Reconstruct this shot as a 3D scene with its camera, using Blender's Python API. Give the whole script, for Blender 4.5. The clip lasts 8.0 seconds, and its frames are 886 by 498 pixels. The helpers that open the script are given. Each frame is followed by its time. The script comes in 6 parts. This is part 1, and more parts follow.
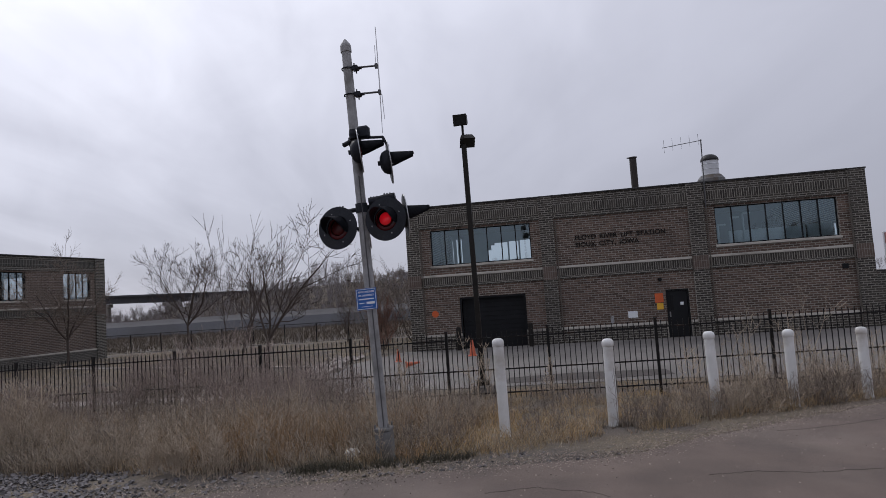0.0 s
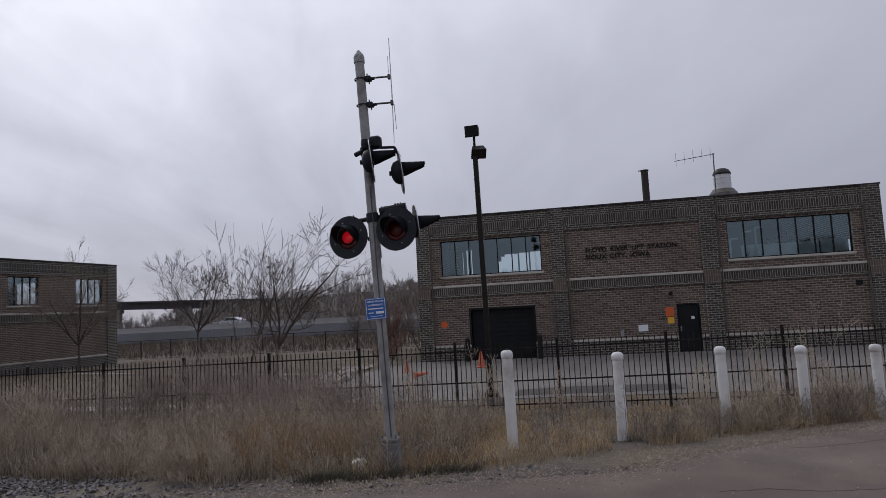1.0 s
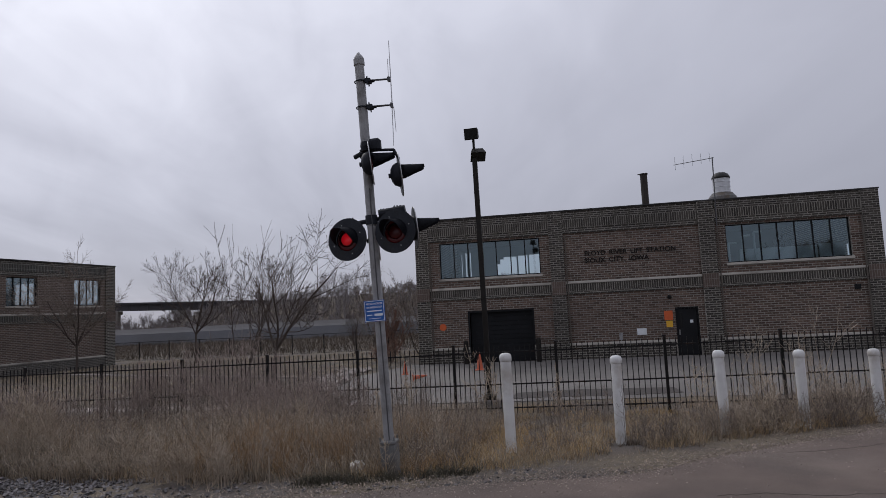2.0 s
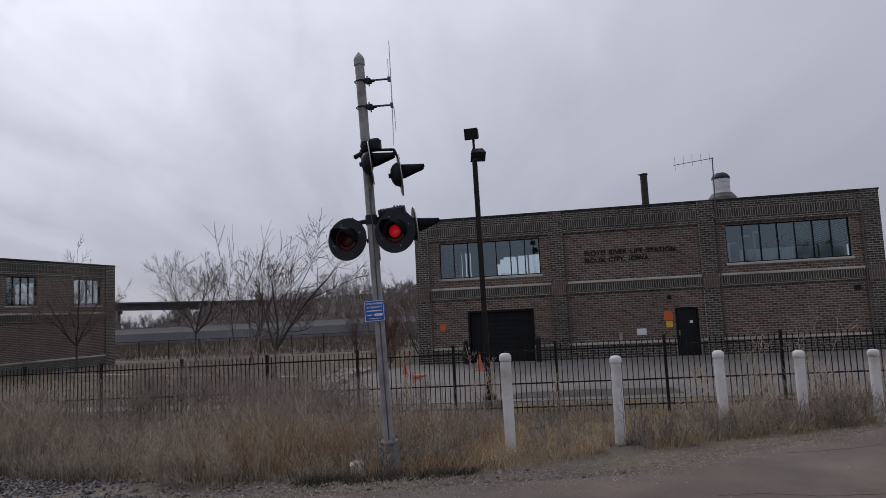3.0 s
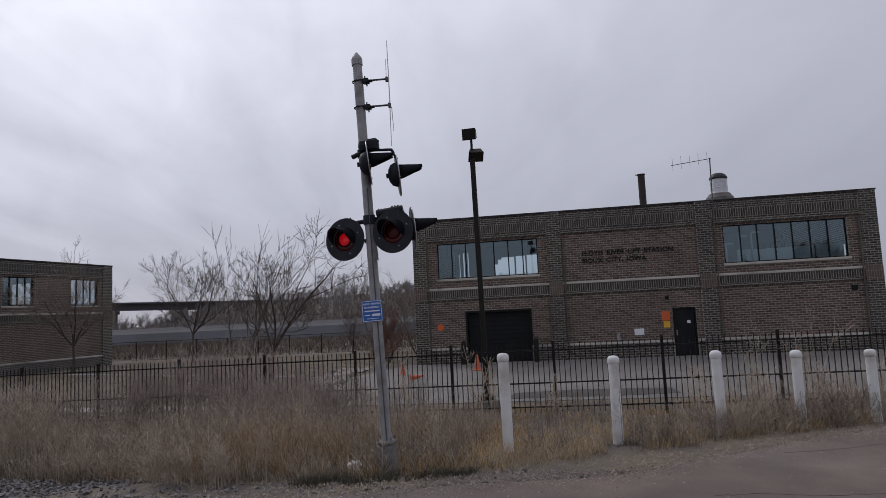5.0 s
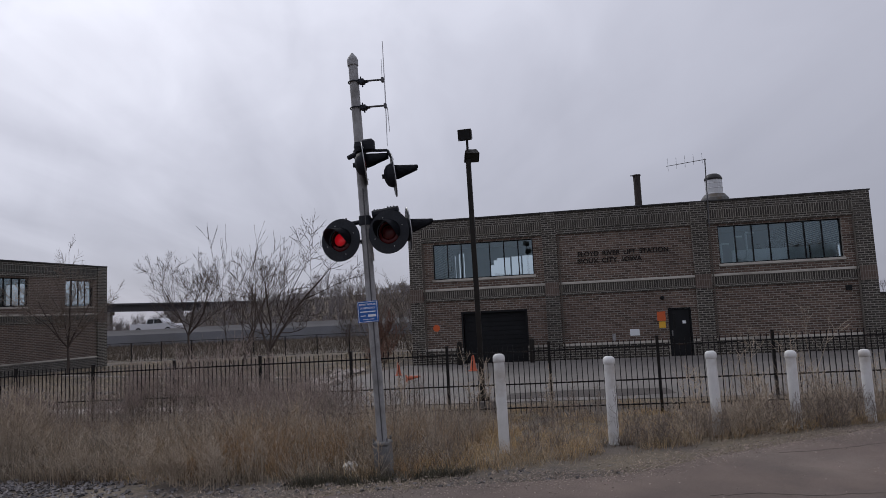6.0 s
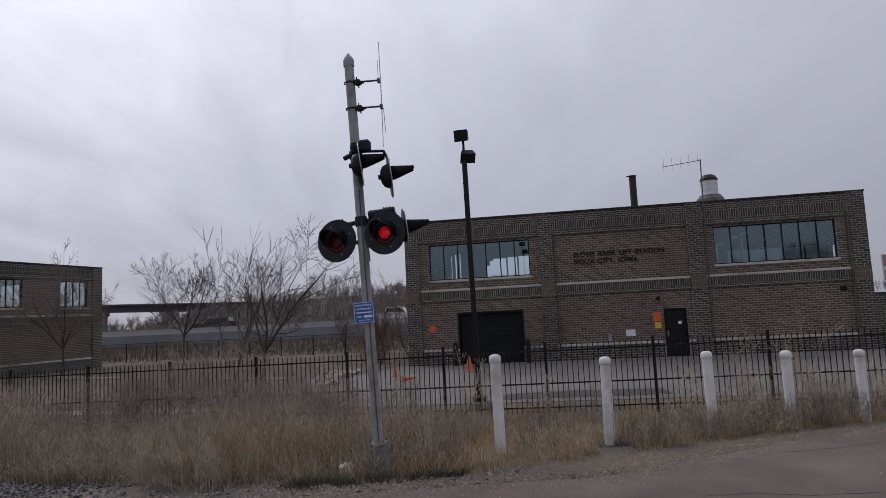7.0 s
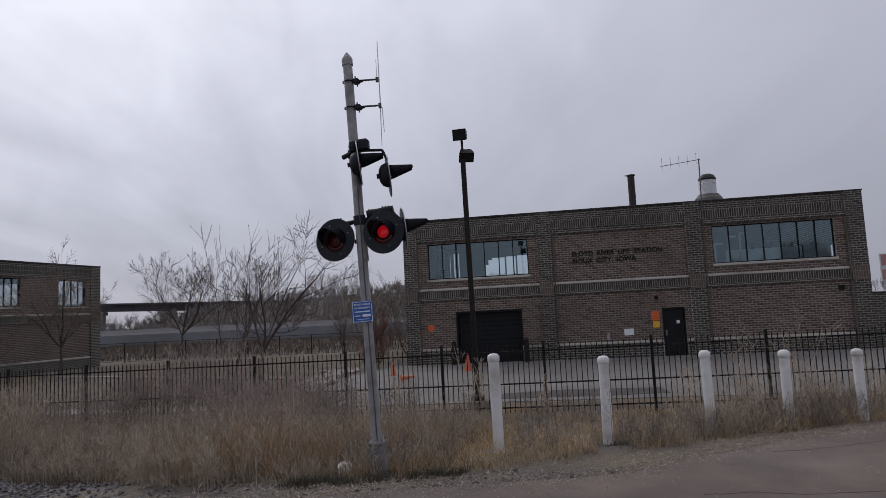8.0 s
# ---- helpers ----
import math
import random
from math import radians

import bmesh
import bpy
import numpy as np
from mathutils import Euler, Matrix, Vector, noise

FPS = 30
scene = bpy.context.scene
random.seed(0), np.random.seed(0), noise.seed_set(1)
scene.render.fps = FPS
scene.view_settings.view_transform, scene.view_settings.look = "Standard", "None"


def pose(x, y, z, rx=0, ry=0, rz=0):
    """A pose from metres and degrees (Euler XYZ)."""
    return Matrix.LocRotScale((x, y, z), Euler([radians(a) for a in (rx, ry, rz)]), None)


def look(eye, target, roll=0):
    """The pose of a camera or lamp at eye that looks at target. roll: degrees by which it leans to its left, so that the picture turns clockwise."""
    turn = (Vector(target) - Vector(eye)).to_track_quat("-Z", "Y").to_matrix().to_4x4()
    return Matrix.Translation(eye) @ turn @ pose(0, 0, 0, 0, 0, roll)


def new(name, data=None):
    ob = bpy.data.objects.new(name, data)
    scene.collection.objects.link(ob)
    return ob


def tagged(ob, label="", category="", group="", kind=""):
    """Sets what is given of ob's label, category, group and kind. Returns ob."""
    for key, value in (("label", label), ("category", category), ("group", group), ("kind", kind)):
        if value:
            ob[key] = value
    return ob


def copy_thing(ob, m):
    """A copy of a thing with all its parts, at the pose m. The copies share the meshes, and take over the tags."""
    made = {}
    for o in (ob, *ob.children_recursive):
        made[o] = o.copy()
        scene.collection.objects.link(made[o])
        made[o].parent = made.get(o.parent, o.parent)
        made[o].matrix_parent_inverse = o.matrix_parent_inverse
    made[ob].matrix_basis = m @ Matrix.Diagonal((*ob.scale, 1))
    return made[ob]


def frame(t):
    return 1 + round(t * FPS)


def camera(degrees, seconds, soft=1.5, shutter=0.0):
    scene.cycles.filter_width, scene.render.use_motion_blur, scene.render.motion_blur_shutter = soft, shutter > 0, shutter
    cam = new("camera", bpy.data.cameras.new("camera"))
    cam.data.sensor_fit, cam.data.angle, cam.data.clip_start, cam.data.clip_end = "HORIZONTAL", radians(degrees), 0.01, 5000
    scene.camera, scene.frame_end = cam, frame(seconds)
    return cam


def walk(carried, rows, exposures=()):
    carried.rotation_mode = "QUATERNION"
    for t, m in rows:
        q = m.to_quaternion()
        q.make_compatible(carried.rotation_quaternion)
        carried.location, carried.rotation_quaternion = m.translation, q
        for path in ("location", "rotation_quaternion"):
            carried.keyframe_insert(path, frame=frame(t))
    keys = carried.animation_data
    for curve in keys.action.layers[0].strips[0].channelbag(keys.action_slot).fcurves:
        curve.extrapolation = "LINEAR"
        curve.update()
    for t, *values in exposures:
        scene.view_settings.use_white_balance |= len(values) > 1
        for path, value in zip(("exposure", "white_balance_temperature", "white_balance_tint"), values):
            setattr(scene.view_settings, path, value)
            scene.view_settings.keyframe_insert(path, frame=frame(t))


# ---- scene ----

cam = camera(67.8, 8.0, soft=0.35)
PATH = [
    (0, (5.224, 0.332, 2.357), (3.590, 10.168, 3.122), -3.89),
    (0.5, (5.224, 0.332, 2.357), (3.530, 10.153, 3.180), -3.64),
    (1, (5.224, 0.332, 2.357), (3.452, 10.129, 3.291), -3.06),
    (1.5, (5.224, 0.332, 2.357), (3.460, 10.127, 3.328), -2.89),
    (3, (5.224, 0.332, 2.357), (3.471, 10.129, 3.329), -2.74),
    (3.5, (5.224, 0.332, 2.357), (3.480, 10.131, 3.326), -2.78),
    (4, (5.224, 0.332, 2.357), (3.482, 10.131, 3.326), -2.72),
    (4.5, (5.224, 0.332, 2.357), (3.488, 10.132, 3.328), -2.72),
    (6, (5.224, 0.332, 2.357), (3.567, 10.145, 3.336), -2.80),
    (6.5, (5.224, 0.332, 2.357), (3.604, 10.151, 3.343), -2.82),
    (7, (5.224, 0.332, 2.357), (3.625, 10.154, 3.344), -2.86),
    (7.5, (5.224, 0.332, 2.357), (3.633, 10.155, 3.341), -2.85),
    (8, (5.224, 0.332, 2.357), (3.646, 10.159, 3.330), -2.84),
]
walk(cam, [(t, look(eye, target, roll)) for t, eye, target, roll in PATH], exposures=[(0, 0.13), (0.5, 0.02), (1, -0.04), (1.5, -0.06), (3.5, -0.05), (6, 0.0), (6.5, -0.01), (8, -0.05)])

# ------------------------------------------------------------------ world and sun
SUN_DIR = Vector((-0.55, 0.56, 0.66)).normalized()


def build_world():
    world = bpy.data.worlds.new("overcast_sky")
    scene.world = world
    world.use_nodes = True
    nt = world.node_tree
    nt.nodes.clear()
    N, L = nt.nodes.new, nt.links.new
    out, bg = N("ShaderNodeOutputWorld"), N("ShaderNodeBackground")
    sky = N("ShaderNodeTexSky")
    sky.sky_type, sky.sun_disc = "NISHITA", False
    sky.sun_elevation = math.asin(SUN_DIR.z)
    sky.sun_rotation = math.atan2(SUN_DIR.x, SUN_DIR.y)
    sky_dim = N("ShaderNodeVectorMath")
    sky_dim.operation = "SCALE"
    sky_dim.inputs["Scale"].default_value = 0.1
    L(sky.outputs[0], sky_dim.inputs[0])
    tc = N("ShaderNodeTexCoord")
    nrm = N("ShaderNodeVectorMath")
    nrm.operation = "NORMALIZE"
    L(tc.outputs["Generated"], nrm.inputs[0])
    sep = N("ShaderNodeSeparateXYZ")
    L(nrm.outputs[0], sep.inputs[0])

    def m(op, a, b=None, c=None, clamp=False):
        n = N("ShaderNodeMath")
        n.operation, n.use_clamp = op, clamp
        for i, v in enumerate((a, b, c)):
            if v is None:
                continue
            if isinstance(v, (int, float)):
                n.inputs[i].default_value = v
            else:
                L(v, n.inputs[i])
        return n.outputs[0]

    # cloud deck seen as a flat ceiling: direction divided by height
    zc = m("ADD", m("MAXIMUM", sep.outputs["Z"], 0.0), 0.12)
    comb = N("ShaderNodeCombineXYZ")
    L(m("DIVIDE", sep.outputs["X"], zc), comb.inputs[0])
    L(m("DIVIDE", sep.outputs["Y"], zc), comb.inputs[1])
    # wind-drawn banks running away from the viewer, with softer billows across them
    turn = N("ShaderNodeMapping")
    turn.inputs["Rotation"].default_value = (0, 0, radians(-14))
    L(comb.outputs[0], turn.inputs[0])

    def deck(sx, sy, scale, detail, rough, bend):
        mp = N("ShaderNodeMapping")
        mp.inputs["Scale"].default_value = (sx, sy, 1)
        L(turn.outputs[0], mp.inputs[0])
        n = N("ShaderNodeTexNoise")
        n.inputs["Scale"].default_value, n.inputs["Detail"].default_value, n.inputs["Roughness"].default_value = scale, detail, rough
        n.inputs["Distortion"].default_value = bend
        L(mp.outputs[0], n.inputs["Vector"])
        return n.outputs["Fac"]

    puffs = N("ShaderNodeTexNoise")
    puffs.inputs["Scale"].default_value, puffs.inputs["Detail"].default_value, puffs.inputs["Roughness"].default_value = 7.0, 5, 0.5
    puffs.inputs["Distortion"].default_value = 0.5
    L(nrm.outputs[0], puffs.inputs["Vector"])
    banks = m("ADD", m("MULTIPLY", deck(1.0, 0.26, 2.1, 4, 0.5, 0.6), 0.6), m("MULTIPLY", puffs.outputs["Fac"], 0.4))
    # glow of the hidden sun
    dot = N("ShaderNodeVectorMath")
    dot.operation = "DOT_PRODUCT"
    L(nrm.outputs[0], dot.inputs[0])
    dot.inputs[1].default_value = SUN_DIR
    d = m("MAXIMUM", dot.outputs["Value"], 0.0)
    wide = m("POWER", d, 3.0)
    tight = m("POWER", d, 14.0)
    lum = m("ADD", m("ADD", CLOUD_BASE, m("MULTIPLY", wide, CLOUD_WIDE)), m("MULTIPLY", tight, CLOUD_TIGHT))
    # streaks matter most near the glow side
    streak = m("MULTIPLY", m("SUBTRACT", banks, 0.5), m("ADD", 0.12, m("MULTIPLY", wide, 1.2)))
    lum = m("MULTIPLY", lum, m("ADD", 1.0, streak))
    # thinner towards the zenith, greyer near the horizon
    lift = N("ShaderNodeMapRange")
    lift.inputs["From Min"].default_value, lift.inputs["From Max"].default_value = 0.0, 0.45
    lift.inputs["To Min"].default_value, lift.inputs["To Max"].default_value = 0.74, 1.18
    L(sep.outputs["Z"], lift.inputs["Value"])
    lum = m("MULTIPLY", lum, lift.outputs[0])
    tint = N("ShaderNodeMix")
    tint.data_type = "RGBA"
    L(m("MULTIPLY", lum, 1.05, clamp=True), tint.inputs["Factor"])
    tint.inputs["A"].default_value = (0.90, 0.922, 1.15, 1)
    tint.inputs["B"].default_value = (0.945, 0.963, 1.09, 1)
    cloud = N("ShaderNodeVectorMath")
    cloud.operation = "SCALE"
    L(tint.outputs["Result"], cloud.inputs[0])
    L(lum, cloud.inputs["Scale"])
    mix = N("ShaderNodeMix")
    mix.data_type = "RGBA"
    mix.inputs["Factor"].default_value = 0.96
    L(sky_dim.outputs[0], mix.inputs["A"])
    L(cloud.outputs[0], mix.inputs["B"])
    L(mix.outputs["Result"], bg.inputs["Color"])
    bg.inputs["Strength"].default_value = 1.0
    L(bg.outputs[0], out.inputs[0])


CLOUD_BASE, CLOUD_WIDE, CLOUD_TIGHT = 0.468, 0.29, 0.10
build_world()
sun = new("sun", bpy.data.lights.new("sun", "SUN"))
sun.data.energy, sun.data.angle, sun.data.color = 0.7, radians(25), (1.0, 0.97, 0.93)
sun.matrix_world = look((0, 0, 60), Vector((0, 0, 60)) - SUN_DIR)

# ------------------------------------------------------------------ materials


def mat(name, color, rough=0.8, metal=0.0, var=0.25, scale=6.0, fine=60.0, bump=0.15, dirt=None, dirt_amount=0.3, random_tint=0.0, coat=0.0, spec=0.4):
    """A surface with grain at two scales, stains of a second colour and fine relief."""
    ma = bpy.data.materials.new(name)
    ma.use_nodes = True
    nt = ma.node_tree
    N, L = nt.nodes.new, nt.links.new
    b = nt.nodes["Principled BSDF"]
    tc = N("ShaderNodeTexCoord")
    n1, n2 = N("ShaderNodeTexNoise"), N("ShaderNodeTexNoise")
    for n, s, dt in ((n1, scale, 6), (n2, fine, 3)):
        n.inputs["Scale"].default_value, n.inputs["Detail"].default_value = s, dt
        L(tc.outputs["Object"], n.inputs["Vector"])
    add = N("ShaderNodeMath")
    add.operation = "ADD"
    L(n1.outputs["Fac"], add.inputs[0])
    L(n2.outputs["Fac"], add.inputs[1])
    ramp = N("ShaderNodeMapRange")
    ramp.inputs["From Min"].default_value, ramp.inputs["From Max"].default_value = 0.7, 1.3
    ramp.inputs["To Min"].default_value, ramp.inputs["To Max"].default_value = 1 - var, 1 + var
    L(add.outputs[0], ramp.inputs["Value"])
    val = ramp.outputs[0]
    if random_tint:
        oi, geo, mr, mul = N("ShaderNodeObjectInfo"), N("ShaderNodeNewGeometry"), N("ShaderNodeMapRange"), N("ShaderNodeMath")
        both = N("ShaderNodeMath")
        both.operation = "ADD"
        L(oi.outputs["Random"], both.inputs[0])
        L(geo.outputs["Random Per Island"], both.inputs[1])
        wrap = N("ShaderNodeMath")
        wrap.operation = "FRACT"
        L(both.outputs[0], wrap.inputs[0])
        mr.inputs["To Min"].default_value, mr.inputs["To Max"].default_value = 1 - random_tint, 1 + random_tint
        L(wrap.outputs[0], mr.inputs["Value"])
        mul.operation = "MULTIPLY"
        L(mr.outputs[0], mul.inputs[0])
        L(val, mul.inputs[1])
        val = mul.outputs[0]
    sc = N("ShaderNodeVectorMath")
    sc.operation = "SCALE"
    sc.inputs[0].default_value = color[:3]
    L(val, sc.inputs["Scale"])
    col = sc.outputs[0]
    if dirt:
        n3, mr3, mx = N("ShaderNodeTexNoise"), N("ShaderNodeMapRange"), N("ShaderNodeMix")
        n3.inputs["Scale"].default_value, n3.inputs["Detail"].default_value = scale * 0.37, 8
        L(tc.outputs["Object"], n3.inputs["Vector"])
        mr3.inputs["From Min"].default_value, mr3.inputs["From Max"].default_value = 0.62 - dirt_amount * 0.4, 0.72 - dirt_amount * 0.2
        L(n3.outputs["Fac"], mr3.inputs["Value"])
        mx.data_type = "RGBA"
        L(mr3.outputs[0], mx.inputs["Factor"])
        L(col, mx.inputs["A"])
        stain = N("ShaderNodeVectorMath")
        stain.operation = "SCALE"
        stain.inputs[0].default_value = dirt
        L(val, stain.inputs["Scale"])
        L(stain.outputs[0], mx.inputs["B"])
        col = mx.outputs["Result"]
    L(col, b.inputs["Base Color"])
    b.inputs["Metallic"].default_value = metal
    rr = N("ShaderNodeMapRange")
    rr.inputs["To Min"].default_value, rr.inputs["To Max"].default_value = max(0.03, rough - 0.1), min(1, rough + 0.1)
    L(n1.outputs["Fac"], rr.inputs["Value"])
    L(rr.outputs[0], b.inputs["Roughness"])
    b.inputs["Coat Weight"].default_value = coat
    b.inputs["Specular IOR Level"].default_value = spec
    if bump:
        bp = N("ShaderNodeBump")
        bp.inputs["Strength"].default_value, bp.inputs["Distance"].default_value = bump, 0.01
        L(n2.outputs["Fac"], bp.inputs["Height"])
        L(bp.outputs[0], b.inputs["Normal"])
    return ma


def brick_mat(name, c1, c2, mortar, width=0.30, row=0.10, joint=0.011, upright=False, stain=0.25):
    ma = bpy.data.materials.new(name)
    ma.use_nodes = True
    nt = ma.node_tree
    N, L = nt.nodes.new, nt.links.new
    b = nt.nodes["Principled BSDF"]
    tc, sep, comb, add = N("ShaderNodeTexCoord"), N("ShaderNodeSeparateXYZ"), N("ShaderNodeCombineXYZ"), N("ShaderNodeMath")
    L(tc.outputs["Object"], sep.inputs[0])
    L(sep.outputs["X"], add.inputs[0])
    L(sep.outputs["Y"], add.inputs[1])
    L(add.outputs[0], comb.inputs[1 if upright else 0])
    L(sep.outputs["Z"], comb.inputs[0 if upright else 1])
    br = N("ShaderNodeTexBrick")
    br.inputs["Scale"].default_value = 1.0
    br.inputs["Brick Width"].default_value, br.inputs["Row Height"].default_value = width, row
    br.inputs["Mortar Size"].default_value, br.inputs["Mortar Smooth"].default_value = joint, 0.2
    br.inputs["Bias"].default_value = -0.1
    br.offset = 0.0 if upright else 0.5
    br.inputs["Color1"].default_value, br.inputs["Color2"].default_value, br.inputs["Mortar"].default_value = (*c1, 1), (*c2, 1), (*mortar, 1)
    L(comb.outputs[0], br.inputs["Vector"])
    n1, n2 = N("ShaderNodeTexNoise"), N("ShaderNodeTexNoise")
    for n, s in ((n1, 0.7), (n2, 45)):
        n.inputs["Scale"].default_value, n.inputs["Detail"].default_value = s, 7
        L(tc.outputs["Object"], n.inputs["Vector"])
    mr, sc = N("ShaderNodeMapRange"), N("ShaderNodeVectorMath")
    av = N("ShaderNodeMath")
    L(n1.outputs["Fac"], av.inputs[0])
    L(n2.outputs["Fac"], av.inputs[1])
    mr.inputs["From Min"].default_value, mr.inputs["From Max"].default_value = 0.7, 1.3
    mr.inputs["To Min"].default_value, mr.inputs["To Max"].default_value = 1 - stain, 1 + stain
    L(av.outputs[0], mr.inputs["Value"])
    sc.operation = "SCALE"
    L(br.outputs["Color"], sc.inputs[0])
    L(mr.outputs[0], sc.inputs["Scale"])
    L(sc.outputs[0], b.inputs["Base Color"])
    b.inputs["Roughness"].default_value = 0.85
    inv, bp = N("ShaderNodeMath"), N("ShaderNodeBump")
    inv.operation = "SUBTRACT"
    inv.inputs[0].default_value = 1.0
    L(br.outputs["Fac"], inv.inputs[1])
    bp.inputs["Strength"].default_value, bp.inputs["Distance"].default_value = 0.6, 0.008
    L(inv.outputs[0], bp.inputs["Height"])
    L(bp.outputs[0], b.inputs["Normal"])
    return ma


def glow_mat(name, color, strength):
    ma = bpy.data.materials.new(name)
    ma.use_nodes = True
    b = ma.node_tree.nodes["Principled BSDF"]
    b.inputs["Base Color"].default_value = (*[c * 0.15 for c in color], 1)
    b.inputs["Emission Color"].default_value = (*color, 1)
    # brightest in the middle, where the filament sits behind the lens
    nt = ma.node_tree
    tc, ln, mr = nt.nodes.new("ShaderNodeTexCoord"), nt.nodes.new("ShaderNodeVectorMath"), nt.nodes.new("ShaderNodeMapRange")
    ln.operation = "LENGTH"
    nt.links.new(tc.outputs["Object"], ln.inputs[0])
    nt.links.new(ln.outputs["Value"], mr.inputs["Value"])
    mr.inputs["From Min"].default_value, mr.inputs["From Max"].default_value = 0.03, 0.10
    mr.inputs["To Min"].default_value, mr.inputs["To Max"].default_value = strength, strength * 0.35
    nt.links.new(mr.outputs[0], b.inputs["Emission Strength"])
    b.inputs["Roughness"].default_value = 0.15
    return ma


def glass_mat(name, tint=(0.75, 0.8, 0.8), rough=0.02, mirror=0.25):
    """Thin window pane: part clear, part reflecting."""
    ma = bpy.data.materials.new(name)
    ma.use_nodes = True
    nt = ma.node_tree
    nt.nodes.clear()
    N, L = nt.nodes.new, nt.links.new
    out, mix, tr, gl, fr = N("ShaderNodeOutputMaterial"), N("ShaderNodeMixShader"), N("ShaderNodeBsdfTransparent"), N("ShaderNodeBsdfGlossy"), N("ShaderNodeFresnel")
    tr.inputs["Color"].default_value = (*tint, 1)
    gl.inputs["Roughness"].default_value = rough
    gl.inputs["Color"].default_value = (0.74, 0.93, 1.0, 1)
    fr.inputs["IOR"].default_value = 1.5
    ad = N("ShaderNodeMath")
    ad.use_clamp = True
    L(fr.outputs[0], ad.inputs[0])
    ad.inputs[1].default_value = mirror
    L(ad.outputs[0], mix.inputs[0])
    L(tr.outputs[0], mix.inputs[1])
    L(gl.outputs[0], mix.inputs[2])
    L(mix.outputs[0], out.inputs[0])
    return ma


M = {}
M["brick_bay"] = brick_mat("brown_brick", (0.125, 0.085, 0.067), (0.072, 0.054, 0.045), (0.255, 0.225, 0.195), joint=0.015)
M["brick_pier"] = brick_mat("dark_grey_brick", (0.045, 0.043, 0.037), (0.078, 0.064, 0.051), (0.265, 0.255, 0.225), joint=0.015)
M["brick_soldier"] = brick_mat("soldier_course_brick", (0.045, 0.046, 0.04), (0.072, 0.063, 0.053), (0.205, 0.20, 0.18), width=0.34, row=0.10, upright=True)
M["stone"] = mat("pale_cast_stone", (0.50, 0.47, 0.42), 0.85, var=0.15, scale=1.5, dirt=(0.26, 0.24, 0.21), dirt_amount=0.3)
M["cap"] = mat("dark_metal_coping", (0.035, 0.034, 0.034), 0.5, metal=0.3, var=0.2, scale=2)
M["black_frame"] = mat("black_window_frame", (0.012, 0.013, 0.014), 0.45, var=0.2, spec=0.15)
M["black_door"] = mat("black_painted_steel", (0.013, 0.014, 0.016), 0.5, var=0.3, scale=2, bump=0.05, spec=0.15)
M["glass"] = glass_mat("window_glass", tint=(0.66, 0.78, 0.82), mirror=0.14)
M["interior"] = mat("pale_interior_paint", (0.30, 0.32, 0.33), 0.8, var=0.08, scale=1)
M["interior_floor"] = mat("grey_interior_concrete", (0.2, 0.2, 0.2), 0.7, var=0.1)
M["roofing"] = mat("grey_roof_membrane", (0.18, 0.18, 0.18), 0.9, var=0.2, scale=1)
M["letters"] = mat("dark_bronze_letters", (0.014, 0.012, 0.010), 0.5, metal=0.4)
M["fence"] = mat("black_painted_iron", (0.014, 0.013, 0.013), 0.45, var=0.35, scale=8, dirt=(0.06, 0.035, 0.022), dirt_amount=0.1, spec=0.15)
M["bollard"] = mat("white_painted_pipe", (0.70, 0.70, 0.69), 0.45, var=0.08, scale=5, fine=90, dirt=(0.42, 0.38, 0.33), dirt_amount=0.36, bump=0.1)
M["galv"] = mat("weathered_galvanised_steel", (0.30, 0.30, 0.305), 0.55, metal=0.1, var=0.25, scale=9, fine=110, dirt=(0.19, 0.185, 0.18), dirt_amount=0.35)
M["concrete_base"] = mat("grey_cast_foundation", (0.175, 0.175, 0.175), 0.8, var=0.25, scale=7, dirt=(0.13, 0.11, 0.09), dirt_amount=0.4)
M["signal_black"] = mat("matte_black_signal_paint", (0.022, 0.024, 0.031), 0.55, var=0.25, scale=10, spec=0.15)
M["signal_grey"] = mat("faded_black_signal_disc", (0.029, 0.032, 0.039), 0.5, var=0.25, scale=7, dirt=(0.026, 0.028, 0.031), dirt_amount=0.2, spec=0.15)
M["lens_dark"] = mat("dark_red_lens", (0.075, 0.004, 0.006), 0.18, var=0.2, bump=0.3, fine=140)
M["lens_lit"] = glow_mat("lit_red_lens", (1.0, 0.014, 0.03), 0.28)
M["blue_sign"] = mat("blue_sign_sheeting", (0.025, 0.12, 0.42), 0.35, var=0.08, bump=0)
M["sign_white"] = mat("white_sign_legend", (0.75, 0.78, 0.8), 0.4, var=0.05, bump=0)
M["pole_dark"] = mat("dark_bronze_pole_paint", (0.020, 0.018, 0.016), 0.5, var=0.25, spec=0.15)
M["asphalt"] = mat("worn_asphalt", (0.143, 0.109, 0.092), 0.92, var=0.36, scale=1.2, fine=140, bump=0.6, dirt=(0.15, 0.119, 0.102), dirt_amount=0.3)
M["crack"] = mat("dark_tar_crack", (0.11, 0.088, 0.076), 0.9)
M["concrete"] = mat("weathered_concrete_apron", (0.188, 0.174, 0.163), 0.9, var=0.2, scale=0.6, fine=50, bump=0.25, dirt=(0.15, 0.14, 0.13), dirt_amount=0.4)
M["walk"] = mat("pale_pinkish_concrete", (0.36, 0.32, 0.29), 0.9, var=0.15, scale=1.0)
M["patch"] = mat("dark_asphalt_patch", (0.075, 0.065, 0.06), 0.9, var=0.3, scale=3)
M["gravel"] = mat("grey_crushed_stone", (0.15, 0.14, 0.14), 0.9, var=0.25, scale=12, random_tint=0.6)
